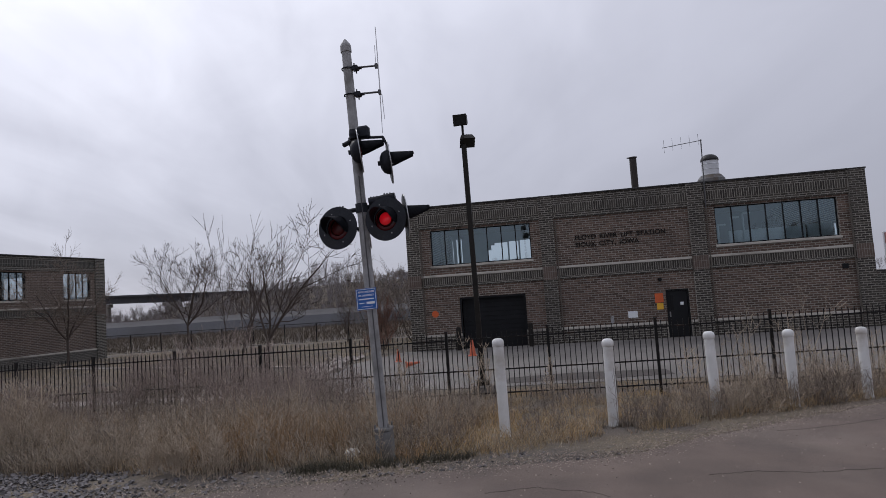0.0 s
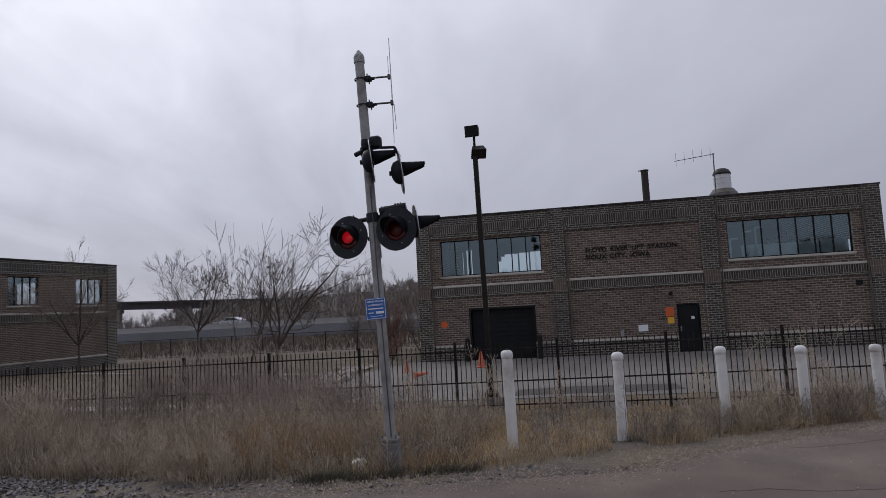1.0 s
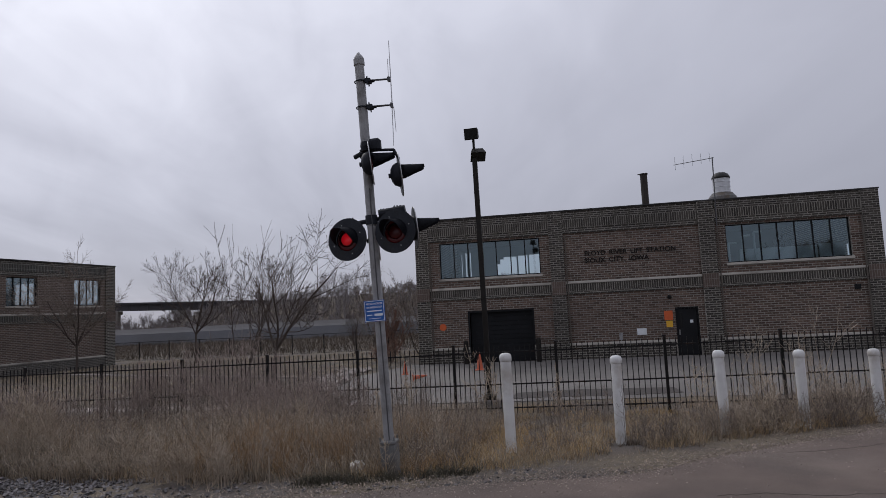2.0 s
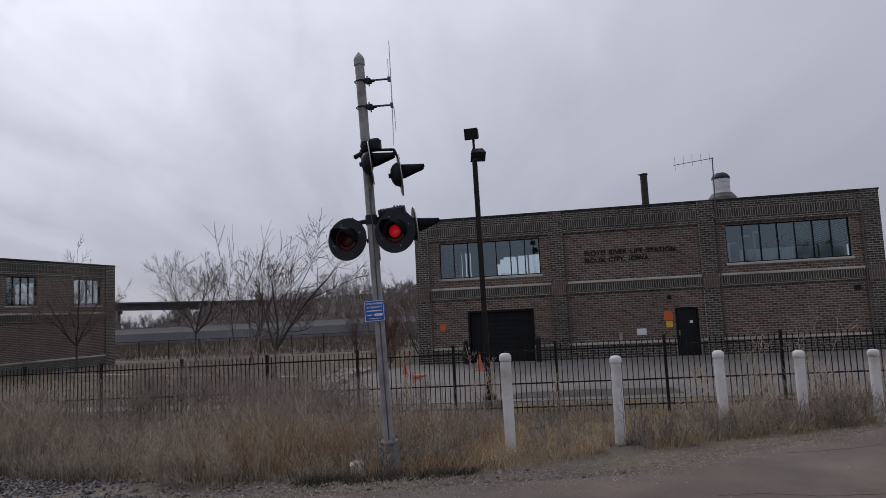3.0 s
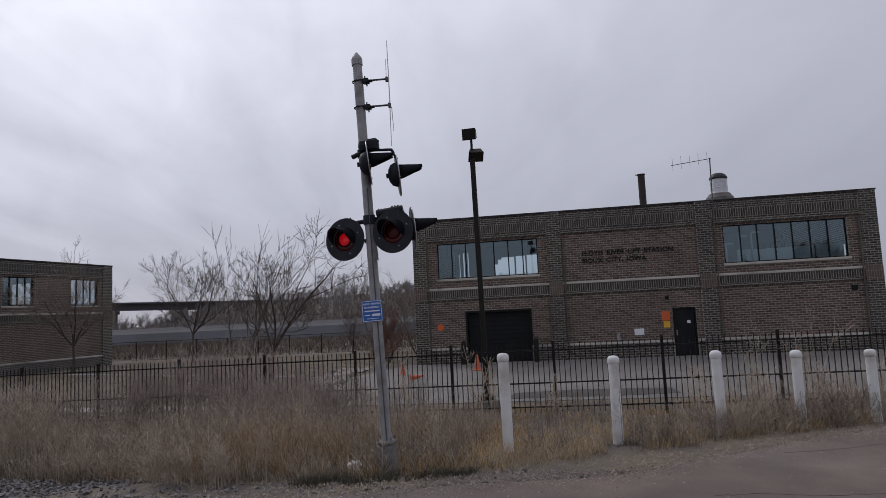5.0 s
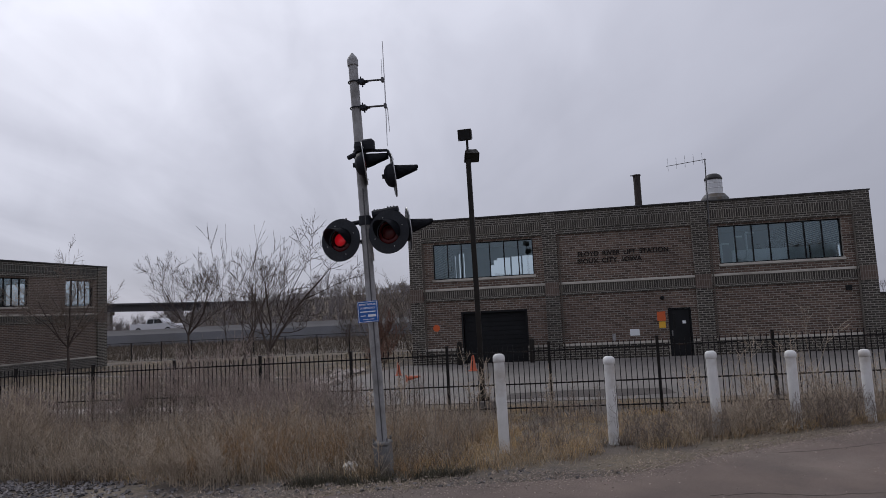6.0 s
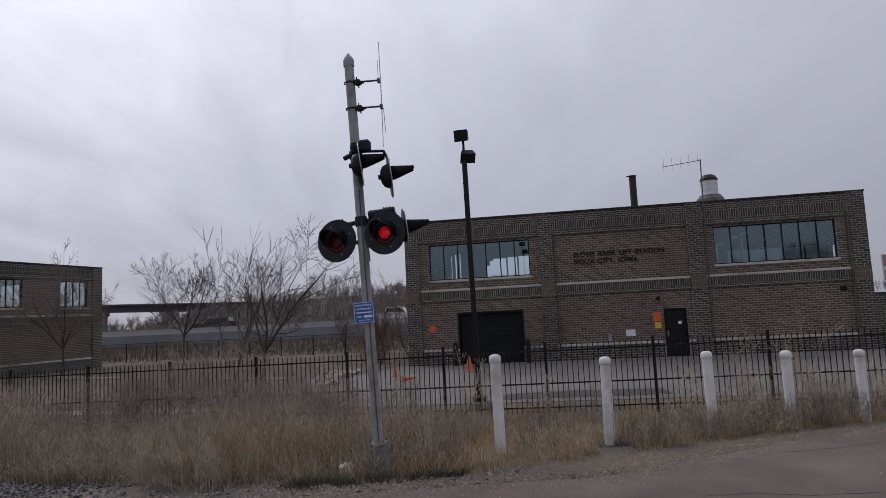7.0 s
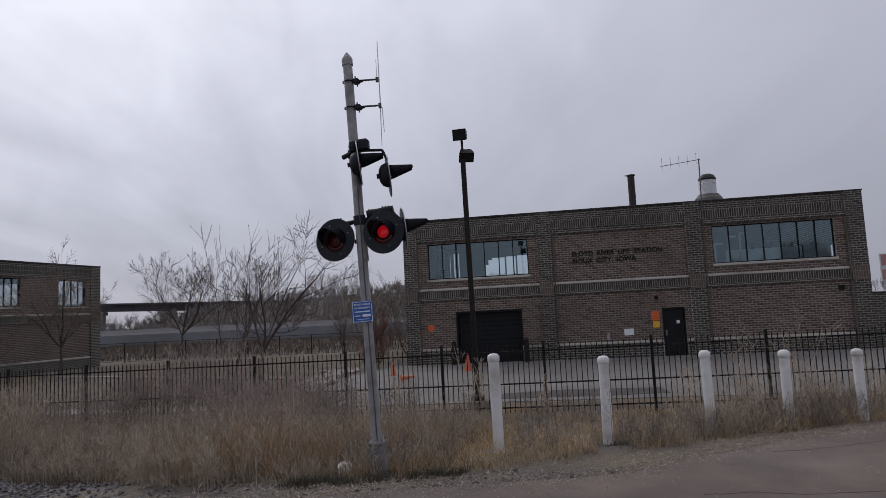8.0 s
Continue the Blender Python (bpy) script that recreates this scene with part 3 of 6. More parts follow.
def station(name, m, label, length, depth, bays, pier, back, slits=(), roof=6.80, ends=(), laid=False, glazing="glass"):
    """A two-storey brick station. bays: (x0, x1, windows, holes at ground level)."""
    root = thing(name, m, label, "building")
    x_end = length
    win_z = (3.96, 5.635)
    wins = [(w[0], w[1], *win_z) for b in bays for w in b[2]]
    lows = [h for b in bays for h in b[3]]
    face = {k: M["mortar"] if laid else M[k] for k in ("brick_bay", "brick_pier", "brick_soldier", "brick_soldier_low")}
    wall_with_holes("wall_panel", face["brick_bay"], root, 0.02, x_end - 0.02, 0.0, 5.74, 0.0, 0.35, wins + lows, "brown brick front wall")
    cuts = [0.352] + [v for slit in slits for v in slit] + [depth - 0.352]
    for ya, yb in zip(cuts[::2], cuts[1::2]):
        bm = bmesh.new()
        box(bm, (0.02, ya, -0.1), (0.35, yb, roof - 0.04))
        part("side_wall", bm, M["brick_pier"], root)
    for ya, yb in slits:
        bm = bmesh.new()
        box(bm, (0.02, ya, -0.1), (0.35, yb, 3.6))
        part("side_wall", bm, M["brick_pier"], root)
    cuts = [0.352] + [v for hole in ends for v in hole[:2]] + [depth - 0.352]
    for ya, yb in zip(cuts[::2], cuts[1::2]):
        bm = bmesh.new()
        box(bm, (x_end - 0.35, ya, -0.1), (x_end - 0.02, yb, roof - 0.04))
        part("side_wall", bm, M["brick_pier"], root)
    for ya, yb, za, zb in ends:
        bm = bmesh.new()
        box(bm, (x_end - 0.35, ya, -0.1), (x_end - 0.02, yb, za))
        box(bm, (x_end - 0.35, ya, zb), (x_end - 0.02, yb, roof - 0.04))
        part("side_wall", bm, M["brick_pier"], root)
    wall_with_holes("back_wall", M["interior"], root, 0.02, x_end - 0.02, -0.1, roof - 0.04, depth - 0.35, depth, back)
    bm = bmesh.new()
    box(bm, (0.36, 0.36, 6.42), (x_end - 0.36, depth - 0.36, 6.6))
    part("roof", bm, M["roofing"], root)
    bm = bmesh.new()
    box(bm, (0.36, 0.36, 3.1), (x_end - 0.36, depth - 0.36, 3.3))
    part("upper_floor", bm, M["interior_floor"], root)
    # parapet, a step proud of the bays
    bm = bmesh.new()
    box(bm, (0.0, -0.05, 5.742), (x_end, 0.33, roof - 0.06))
    part("parapet", bm, face["brick_pier"], root, "dark brick parapet")
    bm = bmesh.new()
    box(bm, (-0.05, -0.13, roof - 0.058), (x_end + 0.05, 0.42, roof + 0.01), bevel=0.012)
    part("coping", bm, M["cap"], root, "thin dark metal coping")
    for xa, xb in pier:
        bm = bmesh.new()
        box(bm, (xa, -0.12, 0.0), (xb, -0.002, 2.93))
        box(bm, (xa, -0.12, 3.54), (xb, -0.052, roof - 0.062))
        box(bm, (xa, -0.052, 3.54), (xb, -0.002, 5.738))
        part("pilaster", bm, face["brick_pier"], root, "dark grey brick pilaster")
        bm = bmesh.new()
        box(bm, (xa, -0.14, 2.932), (xb, -0.002, 3.538))
        part("pilaster_block", bm, M["brick_panel"], root, "reddish upright brick block")
    for xa, xb, wins_here, low in bays:
        bm = bmesh.new()
        box(bm, (xa, -0.075, 5.98), (xb, -0.052, 6.38))
        part("soldier_course", bm, face["brick_soldier"], root)
        bm = bmesh.new()
        box(bm, (xa, -0.075, 5.73), (xb, -0.002, 5.80), bevel=0.008)
        part("ledge", bm, M["brick_pier"], root)
        bm = bmesh.new()
        box(bm, (xa, -0.05, 3.06), (xb, -0.002, 3.415))
        part("soldier_course", bm, face["brick_soldier"], root)
        bm = bmesh.new()
        box(bm, (xa, -0.065, 2.94), (xb, -0.002, 3.057), bevel=0.008)
        part("ledge", bm, M["brick_pier"], root)
        bm = bmesh.new()
        box(bm, (xa, -0.095, 3.418), (xb, -0.002, 3.523), bevel=0.012)
        part("stone_band", bm, M["stone"], root, "pale stone string course")
        # plinth with stone top, broken by the doors
        stops = [xa] + [v for h in low for v in (h[0] - 0.05, h[1] + 0.05)] + [xb]
        for ga, gb in zip(stops[::2], stops[1::2]):
            bm = bmesh.new()
            box(bm, (ga, -0.06, 0.0), (gb, -0.002, 0.63))
            part("plinth", bm, face["brick_soldier_low"], root, "dark grey brick plinth")
            bm = bmesh.new()
            box(bm, (ga, -0.085, 0.632), (gb, -0.002, 0.73), bevel=0.01)
            part("stone_strip", bm, M["stone"], root, "pale stone plinth cap")
        for win in wins_here:
            w = window_unit(root, win[0], win[1], win_z[0], win_z[1], 0.10, win[2], "black-framed ribbon window of upright panes", glazing)
            bm = bmesh.new()
            box(bm, (win[0] - 0.06, -0.07, 3.85), (win[1] + 0.06, 0.2, 3.957), bevel=0.012)
            part("window_sill", bm, M["stone"], w, "pale stone sill")
    if laid:
        holes = [(w[0], w[1], w[2] - 0.11, w[3]) for w in wins] + lows
        spans = [(b[0], b[1]) for b in bays]
        lay_bricks(root, M["laid_brown"], "brown brick courses of the bays", [f for a, b in spans for f in ((a, b, 0.73, 2.94, 0.0), (a, b, 3.523, 5.73, 0.0))], holes, singles=(7.0, 11.0, 0.75, 2.9))
        lay_bricks(root, M["laid_dark"], "dark grey brick courses of the pilasters", [f for a, b in pier for f in ((a, b, 0.0, 2.93, -0.12), (a, b, 3.54, roof - 0.062, -0.12))])
        lay_bricks(root, M["laid_dark"], "dark brick courses of the parapet", [f for a, b in spans for f in ((a, b, 5.8, 5.98, -0.05), (a, b, 6.38, roof - 0.06, -0.05))])
        lay_bricks(root, M["laid_dark"], "dark brick courses of the plinth", [(a, b, 0.0, 0.63, -0.06) for a, b in spans], [(h[0] - 0.05, h[1] + 0.05, 0, 1) for h in lows])
        lay_bricks(root, M["laid_dark"], "upright dark soldier bricks", [f for a, b in spans for f in ((a, b, 5.98, 6.38, -0.075), (a, b, 3.06, 3.415, -0.05))], upright=True)
    return root


M["mortar"] = mat("pale_grey_mortar", (0.31, 0.29, 0.255), 0.95, var=0.2, scale=0.8, dirt=(0.22, 0.205, 0.185), dirt_amount=0.4)
M["laid_brown"] = mat("brown_laid_brick", (0.112, 0.076, 0.059), 0.85, var=0.25, scale=0.7, fine=25, random_tint=0.38, bump=0.2)
M["laid_dark"] = mat("dark_grey_laid_brick", (0.056, 0.05, 0.042), 0.85, var=0.25, scale=0.7, fine=25, random_tint=0.42, bump=0.2)
M["glass_grey"] = glass_mat("reflective_grey_glass", tint=(0.5, 0.56, 0.58), mirror=0.26)
M["brick_panel"] = brick_mat("reddish_upright_brick", (0.115, 0.082, 0.066), (0.095, 0.068, 0.055), (0.20, 0.18, 0.16), width=0.3, row=0.1, upright=True)
M["brick_soldier_low"] = brick_mat("dark_plinth_brick", (0.075, 0.072, 0.064), (0.105, 0.09, 0.078), (0.22, 0.21, 0.19))

# main lift station: local x runs along the front, front face at y = 31
MX = -1.60
main = station(
    "lift_station", pose(MX, 31.0, 0.0), "two-storey brown brick lift station with dark pilasters", 20.22, 12.0,
    [
        (0.62, 6.31, [(1.14, 5.865, 7)], [(2.45, 5.34, 0.0, 2.31)]),
        (6.95, 12.88, [], [(11.62, 12.60, 0.0, 2.13)]),
        (13.56, 19.53, [(14.0, 19.03, 7)], []),
    ],
    [(0.0, 0.62), (6.31, 6.95), (12.88, 13.56), (19.53, 20.22)],
    [(0.40, 0.48, 3.6, 6.1), (0.66, 0.78, 3.6, 6.2), (0.95, 1.05, 3.6, 6.2), (2.72, 2.92, 3.6, 5.35), (2.92, 3.15, 3.6, 5.65), (3.15, 4.0, 3.6, 5.78), (4.08, 4.7, 3.6, 5.82), (4.78, 5.6, 3.6, 5.85), (19.0, 19.75, 4.3, 5.35), (15.9, 16.1, 4.6, 5.6), (16.3, 16.42, 4.6, 5.3)],
    slits=[(7.6, 7.9), (9.6, 10.3)],
    laid=True,
    ends=[(2.1, 3.5, 4.0, 4.72), (7.4, 7.8, 4.5, 5.2), (8.8, 9.0, 4.5, 5.0)],
)


def low_wall():
    bm = bmesh.new()
    box(bm, (18.66, 31.3, -0.1), (30.0, 31.65, 2.30))
    wall = part("wall_low", bm, M["brick_pier"])
    tagged(wall, "low dark brick yard wall beside the lift station", "wall", kind="structure")
    bm = bmesh.new()
    box(bm, (18.66, 31.26, 2.302), (30.0, 31.69, 2.38), bevel=0.01)
    part("coping", bm, M["cap"], wall, "dark metal coping")


low_wall()


def station_fittings(root):
    # roller door, set deep in its opening
    bm = bmesh.new()
    box(bm, (2.45, 0.21, 0.0), (5.34, 0.24, 2.31))
    roller = part("roller_door", bm, M["black_door"], root, "black slatted roller door, closed")
    for k in range(11):
        bm = bmesh.new()
        box(bm, (2.46, 0.188, 0.02 + k * 0.208), (5.33, 0.207, 0.205 + k * 0.208), bevel=0.004)
        part("slat", bm, M["black_door"], roller)
    bm = bmesh.new()
    for xa in (2.36, 5.34):
        box(bm, (xa, -0.03, 0.0), (xa + 0.09, 0.2, 2.40))
    box(bm, (2.45, -0.03, 2.31), (5.34, 0.2, 2.40))
    part("roller_door_frame", bm, M["black_frame"], root)
    # service door
    bm = bmesh.new()
    box(bm, (11.68, 0.10, 0.02), (12.54, 0.145, 2.07), bevel=0.004)
    door = part("door", bm, M["black_door"], root, "black steel service door with a narrow light")
    bm = bmesh.new()
    box(bm, (11.62, 0.02, 0.0), (11.675, 0.2, 2.13))
    box(bm, (12.545, 0.02, 0.0), (12.60, 0.2, 2.13))
    box(bm, (11.675, 0.02, 2.075), (12.545, 0.2, 2.13))
    part("door_frame", bm, M["black_frame"], root)
    bm = bmesh.new()
    tube(bm, (11.76, 0.06, 0.92), (11.76, 0.06, 1.12), 0.014)
    box(bm, (11.73, 0.085, 0.9), (11.79, 0.1, 1.14), bevel=0.004)
    part("door_handle", bm, M["rim"], door, "steel pull handle")
    bm = bmesh.new()
    box(bm, (11.80, 0.092, 1.22), (11.92, 0.1, 1.86))
    part("door_light", bm, M["car_glass"], door, "narrow dark glass light")
    bm = bmesh.new()
    box(bm, (12.22, 0.090, 1.42), (12.36, 0.099, 1.55))
    part("door_notice", bm, M["sign_white"], door, "small white notice")
    # lettering
    words("letter", "FLOYD RIVER LIFT STATION", 0.295, M["letters"], root, Matrix.Translation((7.86, -0.025, 4.655)), stretch=1.0, gap=1.7, depth=0.04, single=True)
    words("letter", "SIOUX CITY, IOWA", 0.295, M["letters"], root, Matrix.Translation((7.86, -0.025, 4.33)), stretch=1.02, gap=1.7, depth=0.04, single=True)
    # signs on the wall
    bm = bmesh.new()
    box(bm, (11.14, -0.026, 1.58), (11.50, -0.003, 1.99), bevel=0.004)
    part("wall_sign", bm, M["orange_sign"], root, "orange sign beside the service door")
    bm = bmesh.new()
    box(bm, (11.20, -0.026, 1.27), (11.48, -0.003, 1.55), bevel=0.004)
    part("wall_sign", bm, M["yellow_sign"], root, "yellow sign beside the service door")
    bm = bmesh.new()
    box(bm, (9.93, -0.03, 0.98), (10.34, -0.003, 1.27), bevel=0.005)
    part("notice_board", bm, M["sign_white"], root, "white notice plate")
    bm = bmesh.new()
    lathe(bm, [(0.0, 0.0), (0.17, 0.0), (0.17, 0.026), (0.0, 0.026)], 8, Matrix.Translation((1.16, -0.004, 1.70)) @ pose(0, 0, 0, 90) @ pose(0, 0, 0, 0, 0, 22.5))
    part("warning_sign", bm, M["orange_sign"], root, "orange octagonal sign")
    # wall light above the door, meter box, vent
    bm = bmesh.new()
    lathe(bm, [(0.0, 0.0), (0.09, 0.0), (0.09, 0.05), (0.06, 0.12), (0.0, 0.13)], 12, Matrix.Translation((11.42, -0.003, 2.60)) @ pose(0, 0, 0, 90))
    part("wall_light", bm, M["black_frame"], root, "small dark wall light")
    bm = bmesh.new()
    box(bm, (18.95, -0.05, 2.53), (19.20, -0.003, 2.74), bevel=0.01)
    part("wall_vent", bm, M["black_frame"], root, "small dark vent box")
    bm = bmesh.new()
    box(bm, (9.15, -0.08, 0.80), (9.29, -0.003, 1.10), bevel=0.01)
    tube(bm, (9.22, -0.045, 0.0), (9.22, -0.045, 0.8), 0.018, n=8)
    part("meter_box", bm, M["galv"], root, "small grey meter box on a conduit")
    # downspouts beside the pilasters
    for x in (0.70, 7.03, 13.64, 19.45):
        bm = bmesh.new()
        tube(bm, (x, -0.14, 0.1), (x, -0.14, 5.65), 0.028, n=8)
        for z in (0.9, 2.2, 3.8, 5.2):
            box(bm, (x - 0.045, -0.165, z), (x + 0.045, -0.1, z + 0.03))
        part("conduit", bm, M["brick_conduit"], root, "thin painted conduit")


def station_interior(root):
    """Plant room seen through the upper windows: a low pale partition, pipes and dark machines."""
    bm = bmesh.new()
    box(bm, (14.9, 1.5, 3.302), (18.2, 1.6, 4.62), bevel=0.01)
    part("partition", bm, M["pale_panel"], root, "low pale partition behind the window")
    bm = bmesh.new()
    box(bm, (18.25, 1.4, 3.302), (19.3, 1.5, 4.66), bevel=0.01)
    part("partition", bm, M["pale_panel"], root, "low pale partition behind the window")
    for x, top in ((14.35, 4.9), (14.95, 5.2), (15.45, 5.35)):
        bm = bmesh.new()
        tube(bm, (x, 1.1, 3.302), (x, 1.1, top), 0.045, n=10)
        tube(bm, (x, 1.1, top), (x + 0.34, 1.1, top), 0.045, n=10)
        part("pipe", bm, M["pale_panel"], root, "pale bent pipe")
    for x, w, h in ((14.5, 0.3, 4.35), (16.35, 0.22, 4.75), (17.1, 0.7, 5.05)):
        bm = bmesh.new()
        box(bm, (x - w / 2, 2.3, 3.302), (x + w / 2, 2.9, h), bevel=0.06)
        tube(bm, (x, 2.5, h), (x, 2.5, h + 0.18), w * 0.3, n=12)
        part("machine", bm, M["black_door"], root, "dark machine housing")


M["pale_panel"] = mat("pale_grey_panel", (0.62, 0.66, 0.68), 0.6, var=0.1, scale=1.5)
station_interior(main)
M["brick_conduit"] = mat("brown_painted_conduit", (0.10, 0.085, 0.07), 0.7)
station_fittings(main)

for gx in (0.72, 3.98):
    bm = bmesh.new()
    lathe(bm, [(0.11, -0.1), (0.11, 1.0), (0.08, 1.06), (0.0, 1.08)], 14)
    post = part("guard_post", bm, M["pole_dark"], smooth=False)
    post.matrix_world = pose(gx, 30.2, land(gx, 30.2))
    tagged(post, "dark steel guard post beside the roller door", "bollard", "guard posts")

# second station on the far side of the lawn, its front turned to the yard
side = station(
    "pump_house", pose(-26.46, 28.30, 0.0, rz=81.5), "two-storey brown brick pump house across the lawn", 12.1, 10.0,
    [(0.62, 11.35, [(4.4, 6.4, 4), (8.95, 11.05, 4)], [])], [(0.0, 0.62), (11.35, 12.1)],
    [(1.0, 5.4, 3.6, 6.1), (6.2, 11.2, 3.6, 6.1)],
    roof=6.64,
    ends=[(1.0, 3.5, 3.7, 5.9), (6.4, 9.0, 3.7, 5.9)],
    glazing="glass_grey",
)


def roof_things():
    bm = bmesh.new()
    tube(bm, (0, 0, 0), (0, 0, 1.95), 0.165, n=14)
    stack = part("exhaust_stack", bm, M["rusty"], smooth=False)
    stack.matrix_world = pose(9.385, 33.0, 6.60)
    tagged(stack, "dark rusty exhaust stack on the station roof", "chimney")
    bm = bmesh.new()
    lathe(bm, [(0.0, 0.0), (0.20, 0.0), (0.20, 0.05), (0.0, 0.06)], 14, Matrix.Translation((0, 0, 1.95)))
    box(bm, (-0.28, -0.02, 1.96), (-0.1, 0.02, 2.0))
    part("stack_cap", bm, M["rusty"], stack)
    vent = thing("roof_ventilator", pose(12.88, 33.0, 6.50), "white drum ventilator with dark dome on the roof", "ventilator")
    bm = bmesh.new()
    lathe(bm, [(0.62, 0.1), (0.62, 0.66), (0.46, 0.86), (0.0, 0.86)], 20)
    part("curb", bm, M["concrete_base"], vent, "grey flashing curb")
    bm = bmesh.new()
    lathe(bm, [(0.40, 0.86), (0.40, 0.9), (0.385, 0.92), (0.385, 1.12), (0.40, 1.14), (0.385, 1.16), (0.385, 1.36), (0.40, 1.38), (0.385, 1.4), (0.385, 1.56), (0.0, 1.56)], 24)
    part("drum", bm, M["white_paint"], vent, "white ribbed drum")
    bm = bmesh.new()
    lathe(bm, [(0.41, 1.55), (0.40, 1.64), (0.33, 1.76), (0.2, 1.84), (0.0, 1.87)], 24)
    part("dome", bm, M["cap"], vent, "dark domed lid", smooth=True)
    ant = thing("yagi_antenna", pose(12.03, 30.80, 4.4), "grey mast with a short comb antenna on the station wall", "antenna")
    bm = bmesh.new()
    tube(bm, (0, 0, 1.2), (0.06, 0, 4.27), 0.026, n=8)
    part("mast", bm, M["galv_dark"], ant)
    bm = bmesh.new()
    for z in (1.45, 2.1):
        box(bm, (-0.05, -0.02, z), (0.05, 0.2, z + 0.04))
    part("wall_bracket", bm, M["galv_dark"], ant)
    bm = bmesh.new()
    tube(bm, (0.12, 0, 4.24), (-1.6, 0.0, 4.06), 0.014, n=6)
    for k in range(5):
        x = -1.53 + k * 0.37
        z = 4.06 + (x + 1.6) * 0.105
        tube(bm, (x, 0, z - 0.24 + k * 0.02), (x, 0, z + 0.36 - k * 0.01), 0.006, n=5)
    part("boom", bm, M["galv_dark"], ant, "boom with five upright rods")


M["galv_dark"] = mat("dull_dark_steel", (0.10, 0.10, 0.105), 0.5, metal=0.5)
roof_things()

# ------------------------------------------------------------------ iron fence round the yard
FENCE_U = Vector((math.cos(-0.028), math.sin(-0.028), 0))


def iron_fence():
    root = thing("iron_fence", Matrix.Identity(4), "black ornamental iron fence with square pickets", "fence")
    root.matrix_world = pose(1.297, 16.239, 0.0, rz=math.degrees(-0.028))
    pitch = 2.44

    def shared(name, bm):
        me = bpy.data.meshes.new(name)
        bm.to_mesh(me)
        bm.free()
        me.materials.append(M["fence"])
        return me

    def place(name, me, x, z, slope=0.0):
        ob = new(name, me)
        ob.parent = root
        ob.matrix_basis = Matrix.Translation((x, 0, z)) @ Matrix.Rotation(-slope, 4, "Y")
        return ob

    bm = bmesh.new()
    box(bm, (-0.032, -0.032, -1.75), (0.032, 0.032, 0.0))
    box(bm, (-0.042, -0.042, 0.0), (0.042, 0.042, 0.018), bevel=0.006)
    post = shared("post", bm)
    bm = bmesh.new()
    box(bm, (-0.009, -0.009, -1.585), (0.009, 0.009, -0.008))
    box(bm, (-0.006, -0.006, -0.008), (0.006, 0.006, 0.0))
    picket = shared("picket", bm)
    bm = bmesh.new()
    box(bm, (0.03, -0.017, -0.016), (2.41, 0.017, 0.016))
    rail = shared("rail", bm)
    slope = math.atan2(0.029, pitch)
    for i in range(-2, 11):
        x, z = (i - 3.5) * pitch, 1.541 + 0.029 * (i - 3.5)
        place("post", post, x, z + 0.0)
        if i == 10:
            break
        for drop in (0.20, 0.95, 1.50):
            place("rail", rail, x, z - drop, slope)
        for k in range(1, 20):
            place("picket", picket, x + k * pitch / 20, z - 0.045 + 0.029 * k / 20 + random.uniform(-0.004, 0.004))


iron_fence()

# ------------------------------------------------------------------ bollards
BOLLARDS = [(4.31, 10.4, 1.72), (5.94, 10.95, 1.585), (7.65, 11.8, 1.55), (9.0, 12.3, 1.475), (10.34, 12.8, 1.41)]
for k, (x, y, top) in enumerate(BOLLARDS):
    z = land(x, y) - 0.12
    h = top - z
    b = thing("bollard", pose(x, y, z, random.uniform(-0.6, 0.6), random.uniform(-0.8, 0.8), k * 70), "white painted steel pipe bollard with a rounded cap", "bollard", "bollards along the road")
    bm = bmesh.new()
    tube(bm, (0, 0, 0), (0, 0, h - 0.10), 0.081, n=24)
    part("pipe", bm, M["bollard"], b, smooth=False)
    bm = bmesh.new()
    lathe(bm, [(0.086, h - 0.125), (0.092, h - 0.118), (0.092, h - 0.055), (0.080, h - 0.025), (0.05, h - 0.006), (0.0, h)], 24)
    part("cap", bm, M["bollard"], b, "white domed plastic cap", smooth=True)

# ------------------------------------------------------------------ railway crossing signal
PX, PY = 3.0, 8.4
SIG = thing("crossing_signal", pose(PX, PY, 0.50, 0, -2.4, 0), "railway crossing signal with red flashing lamps on a galvanised pole", "railway signal")
LENSES = []
M["signal_rim"] = mat("bare_worn_aluminium", (0.5, 0.51, 0.52), 0.4, metal=0.6, var=0.2)


